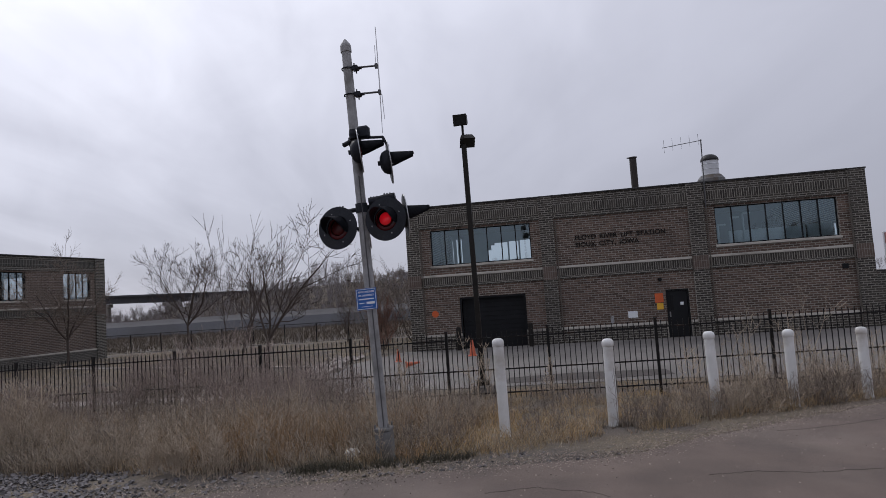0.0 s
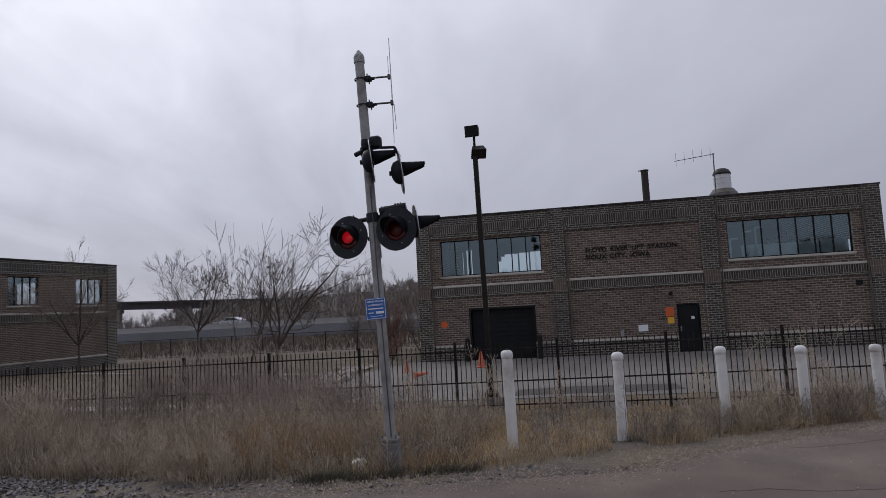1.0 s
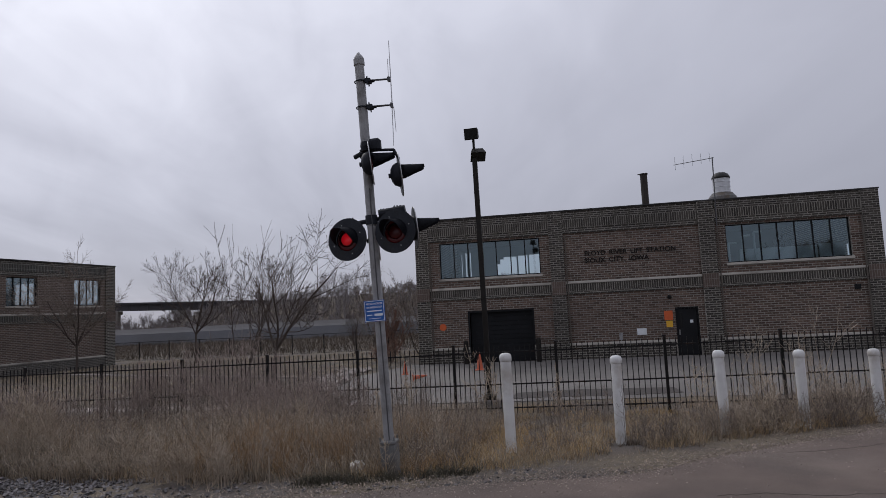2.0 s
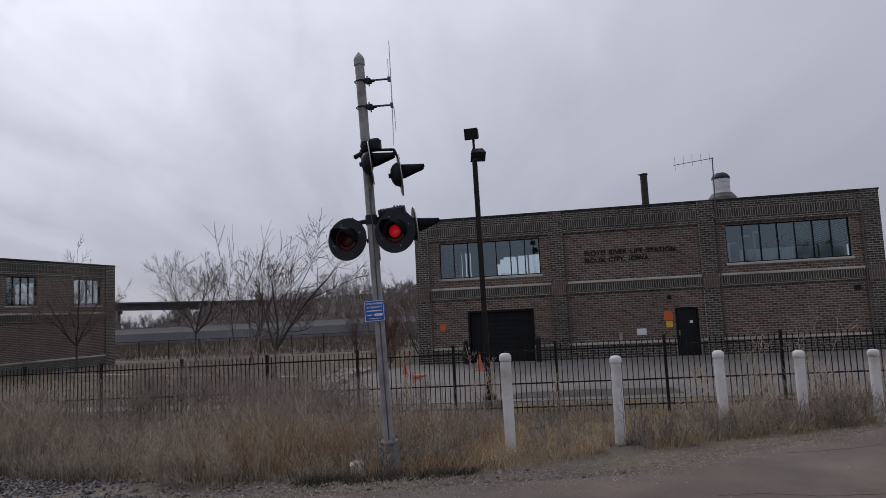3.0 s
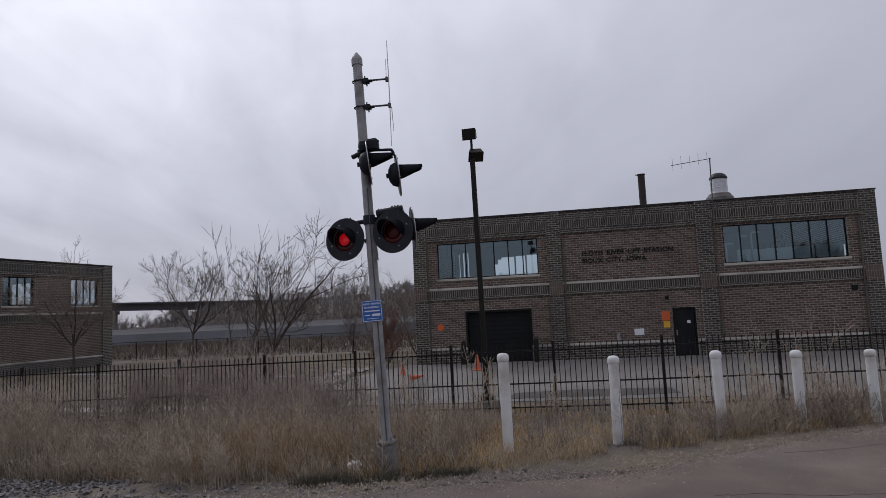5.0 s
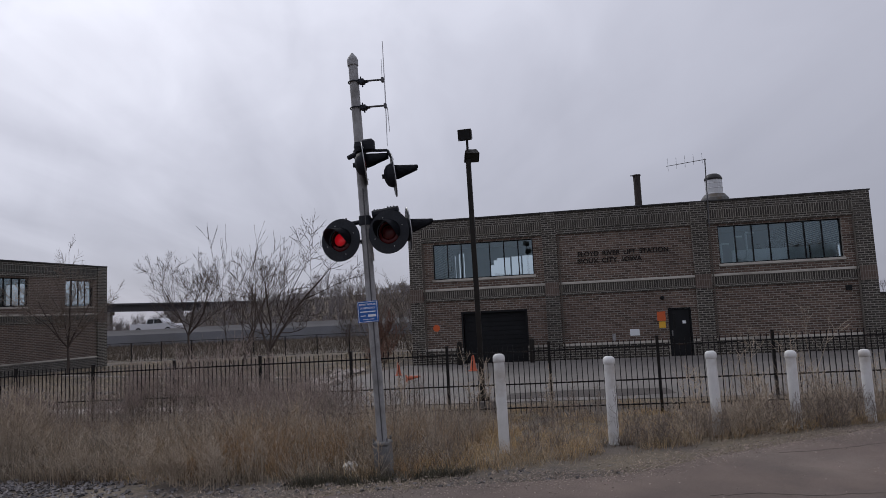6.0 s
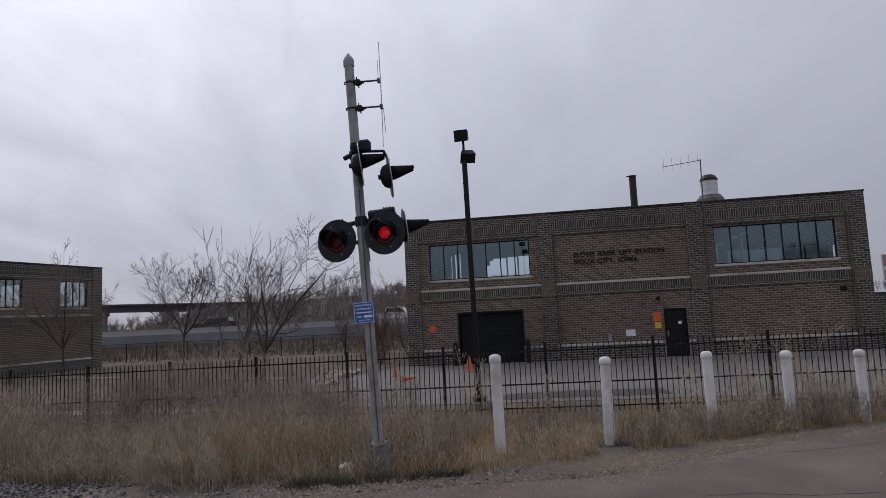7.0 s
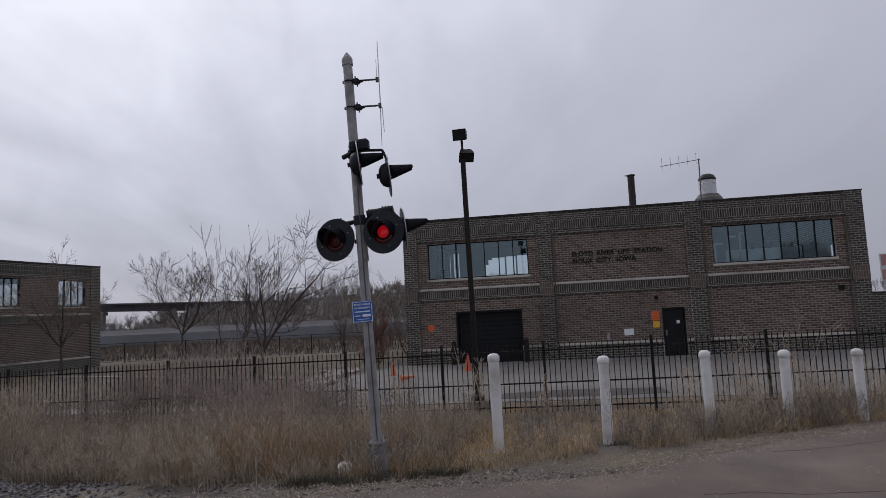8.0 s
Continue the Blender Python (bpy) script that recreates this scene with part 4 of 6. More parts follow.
def lamp(m, element=False, hood_r=0.157, hood_len=0.29, bend=0.6, lift=0.0, cutaway=False):
    """One flasher: round backing disc with hood, bowl and lens, facing local -y."""
    turn = pose(0, 0, 0, 90)
    bm = bmesh.new()
    lathe(bm, [(0.15, -0.012), (0.262, -0.012), (0.272, -0.004), (0.272, 0.004), (0.15, 0.004), (0.15, -0.012)], 44, turn, close=False)
    disc = part("backing_disc", bm, M["signal_grey"], SIG, "round faded black backing disc")
    disc.matrix_basis = m
    bm = bmesh.new()
    lathe(bm, [(0.272, -0.007), (0.276, -0.006), (0.276, 0.003), (0.272, 0.004)], 44, turn, close=False)
    part("disc_rim", bm, M["signal_black"] if element else M["signal_rim"], disc, "worn rim of the disc", smooth=True)
    bm = bmesh.new()
    lathe(bm, [(0.155, -0.006), (0.150, -0.04), (0.128, -0.085), (0.08, -0.115), (0.03, -0.125), (0.03, -0.15), (0.0, -0.15)], 24, turn, close=False)
    part("lamp_housing", bm, M["signal_black"], disc, "black lamp bowl", smooth=True)
    # hood: a sleeve with a level crown, cut back to nothing underneath
    bm = bmesh.new()
    n, rings = 34, []
    for j in range(6):
        rg = []
        for k in range(n + 1):
            if cutaway:
                # full length over the crown and sides, then slanting back underneath
                a = radians(-80) + radians(340) * k / n
                length = 0.03 + hood_len * min(1.0, max(0.0, (1.0 + math.sin(a)) / 1.12))
            else:
                a = radians(-28) + radians(236) * k / n
                length = 0.03 + hood_len * max(0.0, (math.sin(a) + 0.47) / 1.47) ** bend
            d = length * j / 5
            r = hood_r - (0.028 if cutaway else 0.05) * d / 0.32
            rg.append(bm.verts.new((r * math.cos(a), -0.012 - d, r * math.sin(a) + lift - 0.005 * (d / 0.32))))
        rings.append(rg)
    for a, b in zip(rings, rings[1:]):
        for k in range(n):
            bm.faces.new((a[k], a[k + 1], b[k + 1], b[k]))
    bmesh.ops.solidify(bm, geom=bm.faces[:], thickness=0.004)
    part("hood", bm, M["signal_black"], disc, "long black sun hood", smooth=True)
    # four bright screw heads on the disc
    bm = bmesh.new()
    for k in range(4):
        a = radians(20 + 90 * k)
        lathe(bm, [(0.0, 0.018), (0.006, 0.016), (0.008, 0.012)], 8, turn @ Matrix.Translation((0.2 * math.cos(a), 0.2 * math.sin(a), 0.0)), close=False)
    tagged(part("screw_heads", bm, M["signal_rim"], disc), kind="stuff")
    # fixed outer ring of the lens
    bm = bmesh.new()
    lathe(bm, [(0.103, 0.004), (0.128, 0.002), (0.149, -0.004), (0.149, -0.016), (0.103, -0.006), (0.103, 0.004)], 32, turn, close=False)
    part("lens_ring", bm, M["lens_dark"], disc, "dark red lens rim", smooth=True)
    # lens unit on a pivot: one side lit, the other dark
    bm = bmesh.new()
    lathe(bm, [(0.0, 0.030), (0.045, 0.026), (0.08, 0.016), (0.101, 0.0), (0.08, -0.016), (0.045, -0.026), (0.0, -0.030)], 28, turn)
    lens = part("lens", bm, M["lens_dark"], disc, "red signal lens", smooth=True)
    if element:
        lens.data.materials.append(M["lens_lit"])
        for p in lens.data.polygons:
            if p.center.y < -0.001 and math.hypot(p.center.x, p.center.z) < 0.08:
                p.material_index = 1
        LENSES.append(lens)
    return disc


def crossing_signal():
    bm = bmesh.new()
    box(bm, (-0.098, -0.098, -0.10), (0.098, 0.098, 0.29), bevel=0.018)
    box(bm, (-0.106, -0.106, 0.29), (0.106, 0.106, 0.335), bevel=0.012)
    for sx in (-1, 1):
        for sy in (-1, 1):
            tube(bm, (sx * 0.085, sy * 0.085, 0.33), (sx * 0.085, sy * 0.085, 0.38), 0.014, n=6)
    part("base", bm, M["concrete_base"], SIG, "grey cast junction base")
    bm = bmesh.new()
    tube(bm, (0, 0, 0.33), (0, 0, 5.17), 0.064, 0.061, n=20, caps=False)
    part("pole", bm, M["galv"], SIG, "weathered galvanised pole", smooth=True)
    bm = bmesh.new()
    box(bm, (0.016, -0.074, 0.35), (0.030, -0.058, 3.5), bevel=0.003)
    part("cable_channel", bm, M["galv_dark"], SIG, "thin dark cable channel")
    bm = bmesh.new()
    lathe(bm, [(0.0, 5.15), (0.072, 5.15), (0.072, 5.23), (0.06, 5.26), (0.012, 5.325), (0.0, 5.33)], 16)
    part("finial", bm, M["galv"], SIG, "grey pointed pole cap")
    # antenna on two stand-off arms
    for z, xe in ((4.925, 0.385), (4.575, 0.395)):
        bm = bmesh.new()
        for k in range(16):
            a, b = k * math.tau / 16, (k + 1) * math.tau / 16
            tube(bm, (0.078 * math.cos(a), 0.078 * math.sin(a), z), (0.078 * math.cos(b), 0.078 * math.sin(b), z), 0.009, n=5)
        box(bm, (0.06, -0.05, z - 0.035), (0.14, 0.05, z + 0.025), bevel=0.008)
        for s in (-1, 1):
            tube(bm, (0.10, s * 0.04, z - 0.06), (0.10, s * 0.04, z + 0.05), 0.01, n=6)
            tube(bm, (0.12, s * 0.03, z - 0.01), (0.18, s * 0.03, z - 0.01), 0.009, n=6)
        part("clamp", bm, M["signal_black"], SIG, "dark bolted pole clamp")
        bm = bmesh.new()
        tube(bm, (0.12, 0, z), (xe, 0, z - 0.018), 0.013, n=8)
        box(bm, (xe - 0.022, -0.02, z - 0.055), (xe + 0.012, 0.02, z + 0.012), bevel=0.005)
        part("antenna_arm", bm, M["galv_dark"], SIG)
    bm = bmesh.new()
    tube(bm, (0.395, 0, 4.52), (0.42, 0, 5.42), 0.009, 0.005, n=6)
    tube(bm, (0.378, 0.0, 4.95), (0.385, 0.0, 5.18), 0.004, n=5)
    tube(bm, (0.415, 0.0, 4.53), (0.418, 0.0, 4.20), 0.006, 0.004, n=5)
    tube(bm, (0.392, 0.0, 4.53), (0.372, 0.0, 4.02), 0.007, 0.004, n=5)
    part("antenna_rod", bm, M["white_paint"], SIG, "thin whip antenna")
    # upper side-facing pair
    bm = bmesh.new()
    lathe(bm, [(0.0, -0.05), (0.085, -0.05), (0.085, 0.05), (0.0, 0.05)], 14, Matrix.Translation((0.0, 0.0, 3.96)))
    lathe(bm, [(0.0, -0.06), (0.055, -0.06), (0.065, 0.0), (0.055, 0.06), (0.0, 0.06)], 12, Matrix.Translation((0.03, -0.13, 4.02)))
    tube(bm, (0.0, -0.10, 3.98), (0.40, -0.14, 3.93), 0.018, n=10)
    tube(bm, (0.40, -0.14, 3.93), (0.455, -0.13, 3.80), 0.018, n=10)
    tube(bm, (-0.15, -0.02, 3.93), (0.02, -0.08, 3.97), 0.032, n=8)
    part("upper_crossarm", bm, M["signal_black"], SIG, "black bracket arm")
    bm = bmesh.new()
    box(bm, (0.08, -0.20, 3.94), (0.24, -0.09, 4.10), bevel=0.025)
    part("junction_box", bm, M["signal_black"], SIG, "black junction box")
    lamp(pose(0.10, -0.16, 3.79, -4, 0, 104), hood_r=0.092, hood_len=0.27, lift=0.035, cutaway=True)
    lamp(pose(0.455, -0.12, 3.605, -4, 0, 106), hood_r=0.092, hood_len=0.27, lift=0.035, cutaway=True)
    # main crossarm and lamps
    bm = bmesh.new()
    tube(bm, (-0.36, 0.09, 3.075), (0.46, 0.03, 3.13), 0.03, n=10)
    lathe(bm, [(0.0, -0.06), (0.078, -0.06), (0.078, 0.06), (0.0, 0.06)], 14, Matrix.Translation((0, 0, 3.09)))
    for x, z in ((-0.30, 3.09), (0.16, 3.16), (0.34, 3.18)):
        box(bm, (x - 0.06, 0.0, z - 0.05), (x + 0.06, 0.12, z + 0.05), bevel=0.015)
        for s in (-0.035, 0.0, 0.035):
            tube(bm, (x + s, 0.04, z + 0.05), (x + s * 1.2, 0.04, z + 0.068), 0.012, n=6)
    part("crossarm", bm, M["signal_black"], SIG, "black crossarm with cable fittings")
    bm = bmesh.new()
    tube(bm, (0.10, 0.02, 3.16), (0.44, 0.04, 3.19), 0.055, n=10)
    part("junction_box", bm, M["signal_black"], SIG, "rounded black junction box")
    lamp(pose(-0.335, -0.02, 2.875, -3, 0, -10), element=True)
    lamp(pose(0.325, -0.10, 2.90, -3, 0, -8), element=True)
    lamp(pose(0.555, 0.04, 2.93, -3, 0, 108), hood_r=0.092, hood_len=0.27, lift=0.035, cutaway=True)
    lamp(pose(-0.02, 0.30, 2.87, -3, 0, 106), hood_r=0.092, hood_len=0.27, lift=0.035, cutaway=True)
    # emergency notice
    bm = bmesh.new()
    box(bm, (-0.16, -0.10, 1.80), (0.105, -0.092, 2.065), bevel=0.003)
    plate = part("notice_plate", bm, M["blue_sign"], SIG, "blue enamel emergency notice with a white border")
    bm = bmesh.new()
    for lo, hi in (((-0.152, 1.807), (0.097, 1.813)), ((-0.152, 2.052), (0.097, 2.058)), ((-0.152, 1.813), (-0.146, 2.052)), ((0.091, 1.813), (0.097, 2.052))):
        box(bm, (lo[0], -0.1025, lo[1]), (hi[0], -0.1003, hi[1]))
    # number lines as bars
    box(bm, (-0.125, -0.1025, 1.926), (0.07, -0.1003, 1.940))
    box(bm, (-0.03, -0.1025, 1.868), (0.075, -0.1003, 1.898))
    box(bm, (-0.125, -0.1025, 1.877), (-0.06, -0.1003, 1.889))
    box(bm, (-0.10, -0.1025, 1.836), (0.05, -0.1003, 1.842))
    part("notice_legend", bm, M["sign_white"], plate, "white border and bars")
    words("notice_text", "REPORT PROBLEM", 0.031, M["sign_white"], plate, Matrix.Translation((-0.028, -0.1015, 2.012)), stretch=0.80, depth=0.002, align="CENTER")
    words("notice_text", "OR EMERGENCY", 0.031, M["sign_white"], plate, Matrix.Translation((-0.028, -0.1015, 1.968)), stretch=0.84, depth=0.002, align="CENTER")
    bm = bmesh.new()
    box(bm, (-0.02, -0.091, 1.84), (0.02, -0.06, 2.02))
    part("notice_bracket", bm, M["galv_dark"], SIG)


crossing_signal()

# ------------------------------------------------------------------ yard light


def yard_light():
    root = thing("yard_light", pose(3.24, 17.1, -0.15, 0, -0.6, 0), "dark bronze yard light pole with two floodlights", "street lamp")
    bm = bmesh.new()
    lathe(bm, [(0.0, -0.25), (0.30, -0.25), (0.30, 0.27), (0.28, 0.30), (0.0, 0.30)], 20)
    part("pedestal", bm, M["concrete"], root, "round grey concrete pedestal")
    bm = bmesh.new()
    box(bm, (-0.16, -0.16, 0.30), (0.16, 0.16, 0.42), bevel=0.02)
    part("base_cover", bm, M["pole_dark"], root)
    bm = bmesh.new()
    box(bm, (-0.062, -0.062, 0.42), (0.062, 0.062, 6.48), bevel=0.01)
    part("pole", bm, M["pole_dark"], root)
    bm = bmesh.new()
    tube(bm, (0, 0, 6.48), (0, 0, 6.98), 0.032, n=8)
    tube(bm, (0, 0, 6.52), (0.14, -0.02, 6.52), 0.03, n=8)
    part("bracket", bm, M["pole_dark"], root)
    for mm, sz in ((Matrix.Translation((-0.02, -0.05, 7.12)) @ pose(0, 0, 0, 12, 3, -14), 0.185), (Matrix.Translation((0.09, 0.0, 6.57)) @ pose(0, 0, 0, 52, 0, 14), 0.195)):
        bm = bmesh.new()
        lo, hi = [], []
        for sx, sz2 in ((-1, -1), (1, -1), (1, 1), (-1, 1)):
            lo.append(bm.verts.new((sx * sz, -0.09, sz2 * sz * 0.8)))
            hi.append(bm.verts.new((sx * sz * 0.72, 0.13, sz2 * sz * 0.55)))
        bm.faces.new(lo)
        bm.faces.new(hi[::-1])
        for k in range(4):
            bm.faces.new((lo[k], hi[k], hi[(k + 1) % 4], lo[(k + 1) % 4]))
        bmesh.ops.recalc_face_normals(bm, faces=bm.faces)
        bmesh.ops.transform(bm, matrix=mm, verts=bm.verts)
        head = part("floodlight", bm, M["pole_dark"], root, "square dark floodlight head")
        bm = bmesh.new()
        box(bm, (-sz * 0.85, -0.096, -sz * 0.66), (sz * 0.85, -0.091, sz * 0.66), mm)
        part("lens_glass", bm, M["car_glass"], head)


yard_light()

# ------------------------------------------------------------------ highway, bridge, distance
def highway():
    bm = bmesh.new()
    box(bm, (-260, 71.5, -0.6), (260, 71.9, 1.645))
    ob = part("retaining_wall", bm, M["highway_wall"])
    tagged(ob, "long blue-grey concrete wall below the highway", "wall", kind="structure")
    bm = bmesh.new()
    for y in (71.5, 92.5):
        prof = [(0, 1.65), (0.55, 1.65), (0.36, 1.9), (0.30, 2.22), (0.16, 2.22), (0.10, 1.9)]
        a = [bm.verts.new((-260, y + p[0], p[1])) for p in prof]
        b = [bm.verts.new((260, y + p[0], p[1])) for p in prof]
        for k in range(len(prof)):
            bm.faces.new((a[k], b[k], b[(k + 1) % len(prof)], a[(k + 1) % len(prof)]))
    bmesh.ops.recalc_face_normals(bm, faces=bm.faces)
    tagged(part("barrier", bm, M["barrier"]), "pale concrete highway barrier", "barrier", kind="structure")
    bm = bmesh.new()
    box(bm, (-260, 71.902, 1.5), (260, 96, 1.648))
    tagged(part("highway", bm, M["asphalt"]), "grey asphalt highway on an embankment", "road", kind="structure")


highway()


def bridge():
    root = thing("overpass", Matrix.Identity(4), "long dark steel girder overpass on concrete piers", "bridge")
    a, b = Vector((-150, 149, 0.55)), Vector((-30, 151, 0.55))
    u = (b - a).normalized()
    ang = math.degrees(math.atan2(u.y, u.x))
    root.matrix_world = Matrix.Translation(a) @ pose(0, 0, 0, 0, 1.9, ang)
    L = (b - a).length
    bm = bmesh.new()
    box(bm, (0, 0, 7.9), (L, 0.25, 9.45))
    box(bm, (0, -0.15, 7.82), (L, 0.4, 7.9))
    for k in range(int(L / 2.5)):
        box(bm, (k * 2.5, -0.1, 7.9), (k * 2.5 + 0.04, 0.0, 9.4))
    part("girder", bm, M["bridge"], root, "dark steel plate girder")
    bm = bmesh.new()
    box(bm, (0, -0.498, 9.452), (L, 10, 9.75))
    part("deck", bm, M["bridge_concrete"], root)
    bm = bmesh.new()
    box(bm, (0, -0.8, 9.452), (L, -0.5, 9.9))
    part("parapet", bm, M["bridge"], root)
    for x, w in ((43.6, 0.55), (61.0, 1.6)):
        bm = bmesh.new()
        box(bm, (x - w, 0.3, -6), (x + w, 1.6, 6.9), bevel=0.2)
        box(bm, (x - w * 1.3, 0.0, 6.9), (x + w * 1.3, 2.0, 7.8), bevel=0.1)
        part("pier", bm, M["bridge_concrete"], root, "pale concrete pier")


bridge()


def chain_fence():
    root = thing("chain_link_fence", pose(-27.5, 43.6, 0.0, rz=3.0), "rusty dark chain-link fence behind the lawn", "fence")
    n, pitch, h = 17, 2.3, 1.35
    for k in range(n):
        bm = bmesh.new()
        tube(bm, (k * pitch, 0, -0.2), (k * pitch, 0, h + random.uniform(0.0, 0.06)), 0.04, n=7)
        part("post", bm, M["fence"], root)
    bm = bmesh.new()
    tube(bm, (0, 0, h), ((n - 1) * pitch, 0, h), 0.02, n=6)
    tube(bm, (0, 0, 0.05), ((n - 1) * pitch, 0, 0.05), 0.008, n=5)
    part("rail", bm, M["fence"], root)
    verts, faces = [], []
    total = (n - 1) * pitch
    for s in (-1, 1):
        x = -h
        while x < total:
            xa, xb, za, zb = x, x + h, 0.03, h
            if xa < 0:
                za, xa = za - xa, 0.0
            if xb > total:
                zb, xb = zb - (xb - total), total
            if zb > za:
                if s < 0:
                    za, zb = h - za + 0.03, h - zb + 0.03
                i = len(verts)
                w = 0.003
                verts += [(xa - w, 0.01 * s, za), (xa + w, 0.01 * s, za), (xb + w, 0.01 * s, zb), (xb - w, 0.01 * s, zb)]
                faces.append((i, i + 1, i + 2, i + 3))
            x += 0.13
    tagged(from_arrays("wire_mesh", verts, faces, M["fence"], root), kind="stuff")


chain_fence()


# ------------------------------------------------------------------ plants


def ribbon_mesh(name, blades, material, parent=None):
    """Blades as thin tapered ribbons. blades: rows of base, tip, sag point and width."""
    verts, faces = [], []
    for (bx, by, bz), (mx, my, mz), (tx, ty, tz), w, a in blades:
        dx, dy = math.cos(a) * w / 2, math.sin(a) * w / 2
        i = len(verts)
        verts += [(bx - dx, by - dy, bz), (bx + dx, by + dy, bz), (mx + dx * 0.75, my + dy * 0.75, mz), (mx - dx * 0.75, my - dy * 0.75, mz), (tx, ty, tz)]
        faces += [(i, i + 1, i + 2, i + 3), (i + 3, i + 2, i + 4)]
    return from_arrays(name, verts, faces, material, parent)


def blade(rng, x, y, z, h, lean, w):
    a = rng.uniform(0, math.tau)
    l = lean * rng.uniform(0.2, 1.0) * h
    mx, my = x + math.cos(a) * l * 0.35, y + math.sin(a) * l * 0.35
    return ((x, y, z - 0.02), (mx, my, z + h * 0.55), (x + math.cos(a) * l, y + math.sin(a) * l, z + h), w, rng.uniform(0, math.tau))


def veg_edge(x):
    return float(np.interp(x, [-12, -2.7, 0.24, 2.24, 3.8, 5.1, 7.8, 10.7, 16], [8.9, 8.55, 8.1, 8.0, 8.25, 9.0, 11.15, 12.75, 14.3]))


def tall_grass():
    """Dry brown weeds between the road and the fence, growing in fanned clumps."""
    rng = random.Random(11)
    blades, heads, warm_blades, low = [], [], [], []
    n = 0
    while n < 3100:
        cx, cy = rng.uniform(-10.5, 12.5), rng.uniform(7.7, 15.7)
        if cx < 4.4 - 0.94 * cy:
            continue
        if cx > 3.8 and (rng.random() < 0.68 or cy > veg_edge(cx) + 1.6):
            continue
        e = veg_edge(cx)
        if cy < e + 0.25 * noise.noise(Vector((cx * 2.2, 0, 0))):
            continue
        big = noise.noise(Vector((cx * 0.5, cy * 0.5, 4.0)))
        fine = noise.noise(Vector((cx * 1.6, cy * 1.6, 8.0)))
        if fine + big < -0.45 + 0.4 * rng.random() or (cy > 12.8 and rng.random() < 0.5):
            continue
        side = float(np.interp(cx, [-10, -3, 1.0, 2.6, 3.4, 4.4, 6.2, 7.6, 12.5], [0.95, 0.9, 0.84, 0.78, 0.62, 0.34, 0.28, 0.42, 0.46]))
        front = min(1.0, (0.40 if cx < 6 else 0.75) + (cy - e) * 0.55)
        H = side * front * (0.78 + 0.34 * big + 0.22 * fine) * rng.choice((0.55, 0.75, 0.85, 1.0, 1.2))
        if cy > 11.5:
            H *= 0.85
        if -7.0 < cx < -2.2 and cy > 10.5:
            H *= 0.7
        if H < 0.12:
            continue
        warm = noise.noise(Vector((cx * 0.9, cy * 0.7, 15.0))) + (0.25 if 0.6 < cx < 5.5 else 0.0) > 0.22
        if cy > 12.5:
            warm = False
        tone_lean = rng.uniform(0.3, 1.7) if cx < 3.8 else rng.uniform(0.8, 2.2)
        drift = rng.uniform(0, math.tau)
        for b in range(rng.randint(9, 17)):
            a, rad = rng.uniform(0, math.tau), abs(rng.gauss(0, 0.07))
            x, y = cx + math.cos(a) * rad, cy + math.sin(a) * rad
            h = H * rng.uniform(0.45, 1.1)
            out = tone_lean * h * rng.uniform(0.1, 0.8)
            dx, dy = math.cos(a) * out + math.cos(drift) * 0.12 * h, math.sin(a) * out + math.sin(drift) * 0.12 * h
            z = land(x, y)
            tip = (x + dx, y + dy, z + h)
            mid = (x + dx * 0.32, y + dy * 0.32, z + h * 0.55)
            (warm_blades if warm else blades).append(((x, y, z - 0.02), mid, tip, rng.uniform(0.003, 0.007), rng.uniform(0, math.tau)))
            # short blades whose dark colour stands in for shade inside the clump
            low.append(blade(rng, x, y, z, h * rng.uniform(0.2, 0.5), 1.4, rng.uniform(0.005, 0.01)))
            for k in range(rng.randint(2, 6)):
                f = rng.uniform(0.15, 1.0)
                px, py, pz = mid[0] + (tip[0] - mid[0]) * f, mid[1] + (tip[1] - mid[1]) * f, mid[2] + (tip[2] - mid[2]) * f
                aa, ll = rng.uniform(0, math.tau), h * rng.uniform(0.05, 0.2)
                q = (px + math.cos(aa) * ll * 0.6, py + math.sin(aa) * ll * 0.6, pz + ll * rng.uniform(0.2, 1.0))
                heads.append(((px, py, pz), ((px + q[0]) / 2, (py + q[1]) / 2, (pz + q[2]) / 2 + ll * 0.05), q, 0.0028, rng.uniform(0, math.tau)))
        n += 1
    # pale broken stems arching out over the verge
    for k in range(620):
        x = rng.uniform(-6.0, 5.6)
        y = veg_edge(x) + rng.uniform(-0.05, 0.7)
        z, h, a = land(x, y), rng.uniform(0.12, 0.5), rng.uniform(math.pi, math.tau)
        l = h * rng.uniform(0.7, 1.8)
        heads.append(((x, y, z), (x + math.cos(a) * l * 0.4, y + math.sin(a) * l * 0.4, z + h * 0.75), (x + math.cos(a) * l, y + math.sin(a) * l, z + h * rng.uniform(0.5, 1.0)), rng.uniform(0.004, 0.007), rng.uniform(0, math.tau)))
    ob = ribbon_mesh("tall_dry_grass", blades, M["tall"])
    tagged(ob, "tall dry brown grass and weeds beside the road", "grass", kind="stuff")
    ob = ribbon_mesh("orange_dry_grass", warm_blades, M["tall_orange"])
    tagged(ob, "clumps of orange-brown dry grass beside the road", "grass", kind="stuff")
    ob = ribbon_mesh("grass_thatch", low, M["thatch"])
    tagged(ob, "low dead thatch, coloured dark as the shade under the tall grass", "grass", kind="stuff")
    ob = ribbon_mesh("grass_seed_heads", heads, M["seed"])
    tagged(ob, "pale feathery seed heads on the tall dry grass", "grass", kind="stuff")


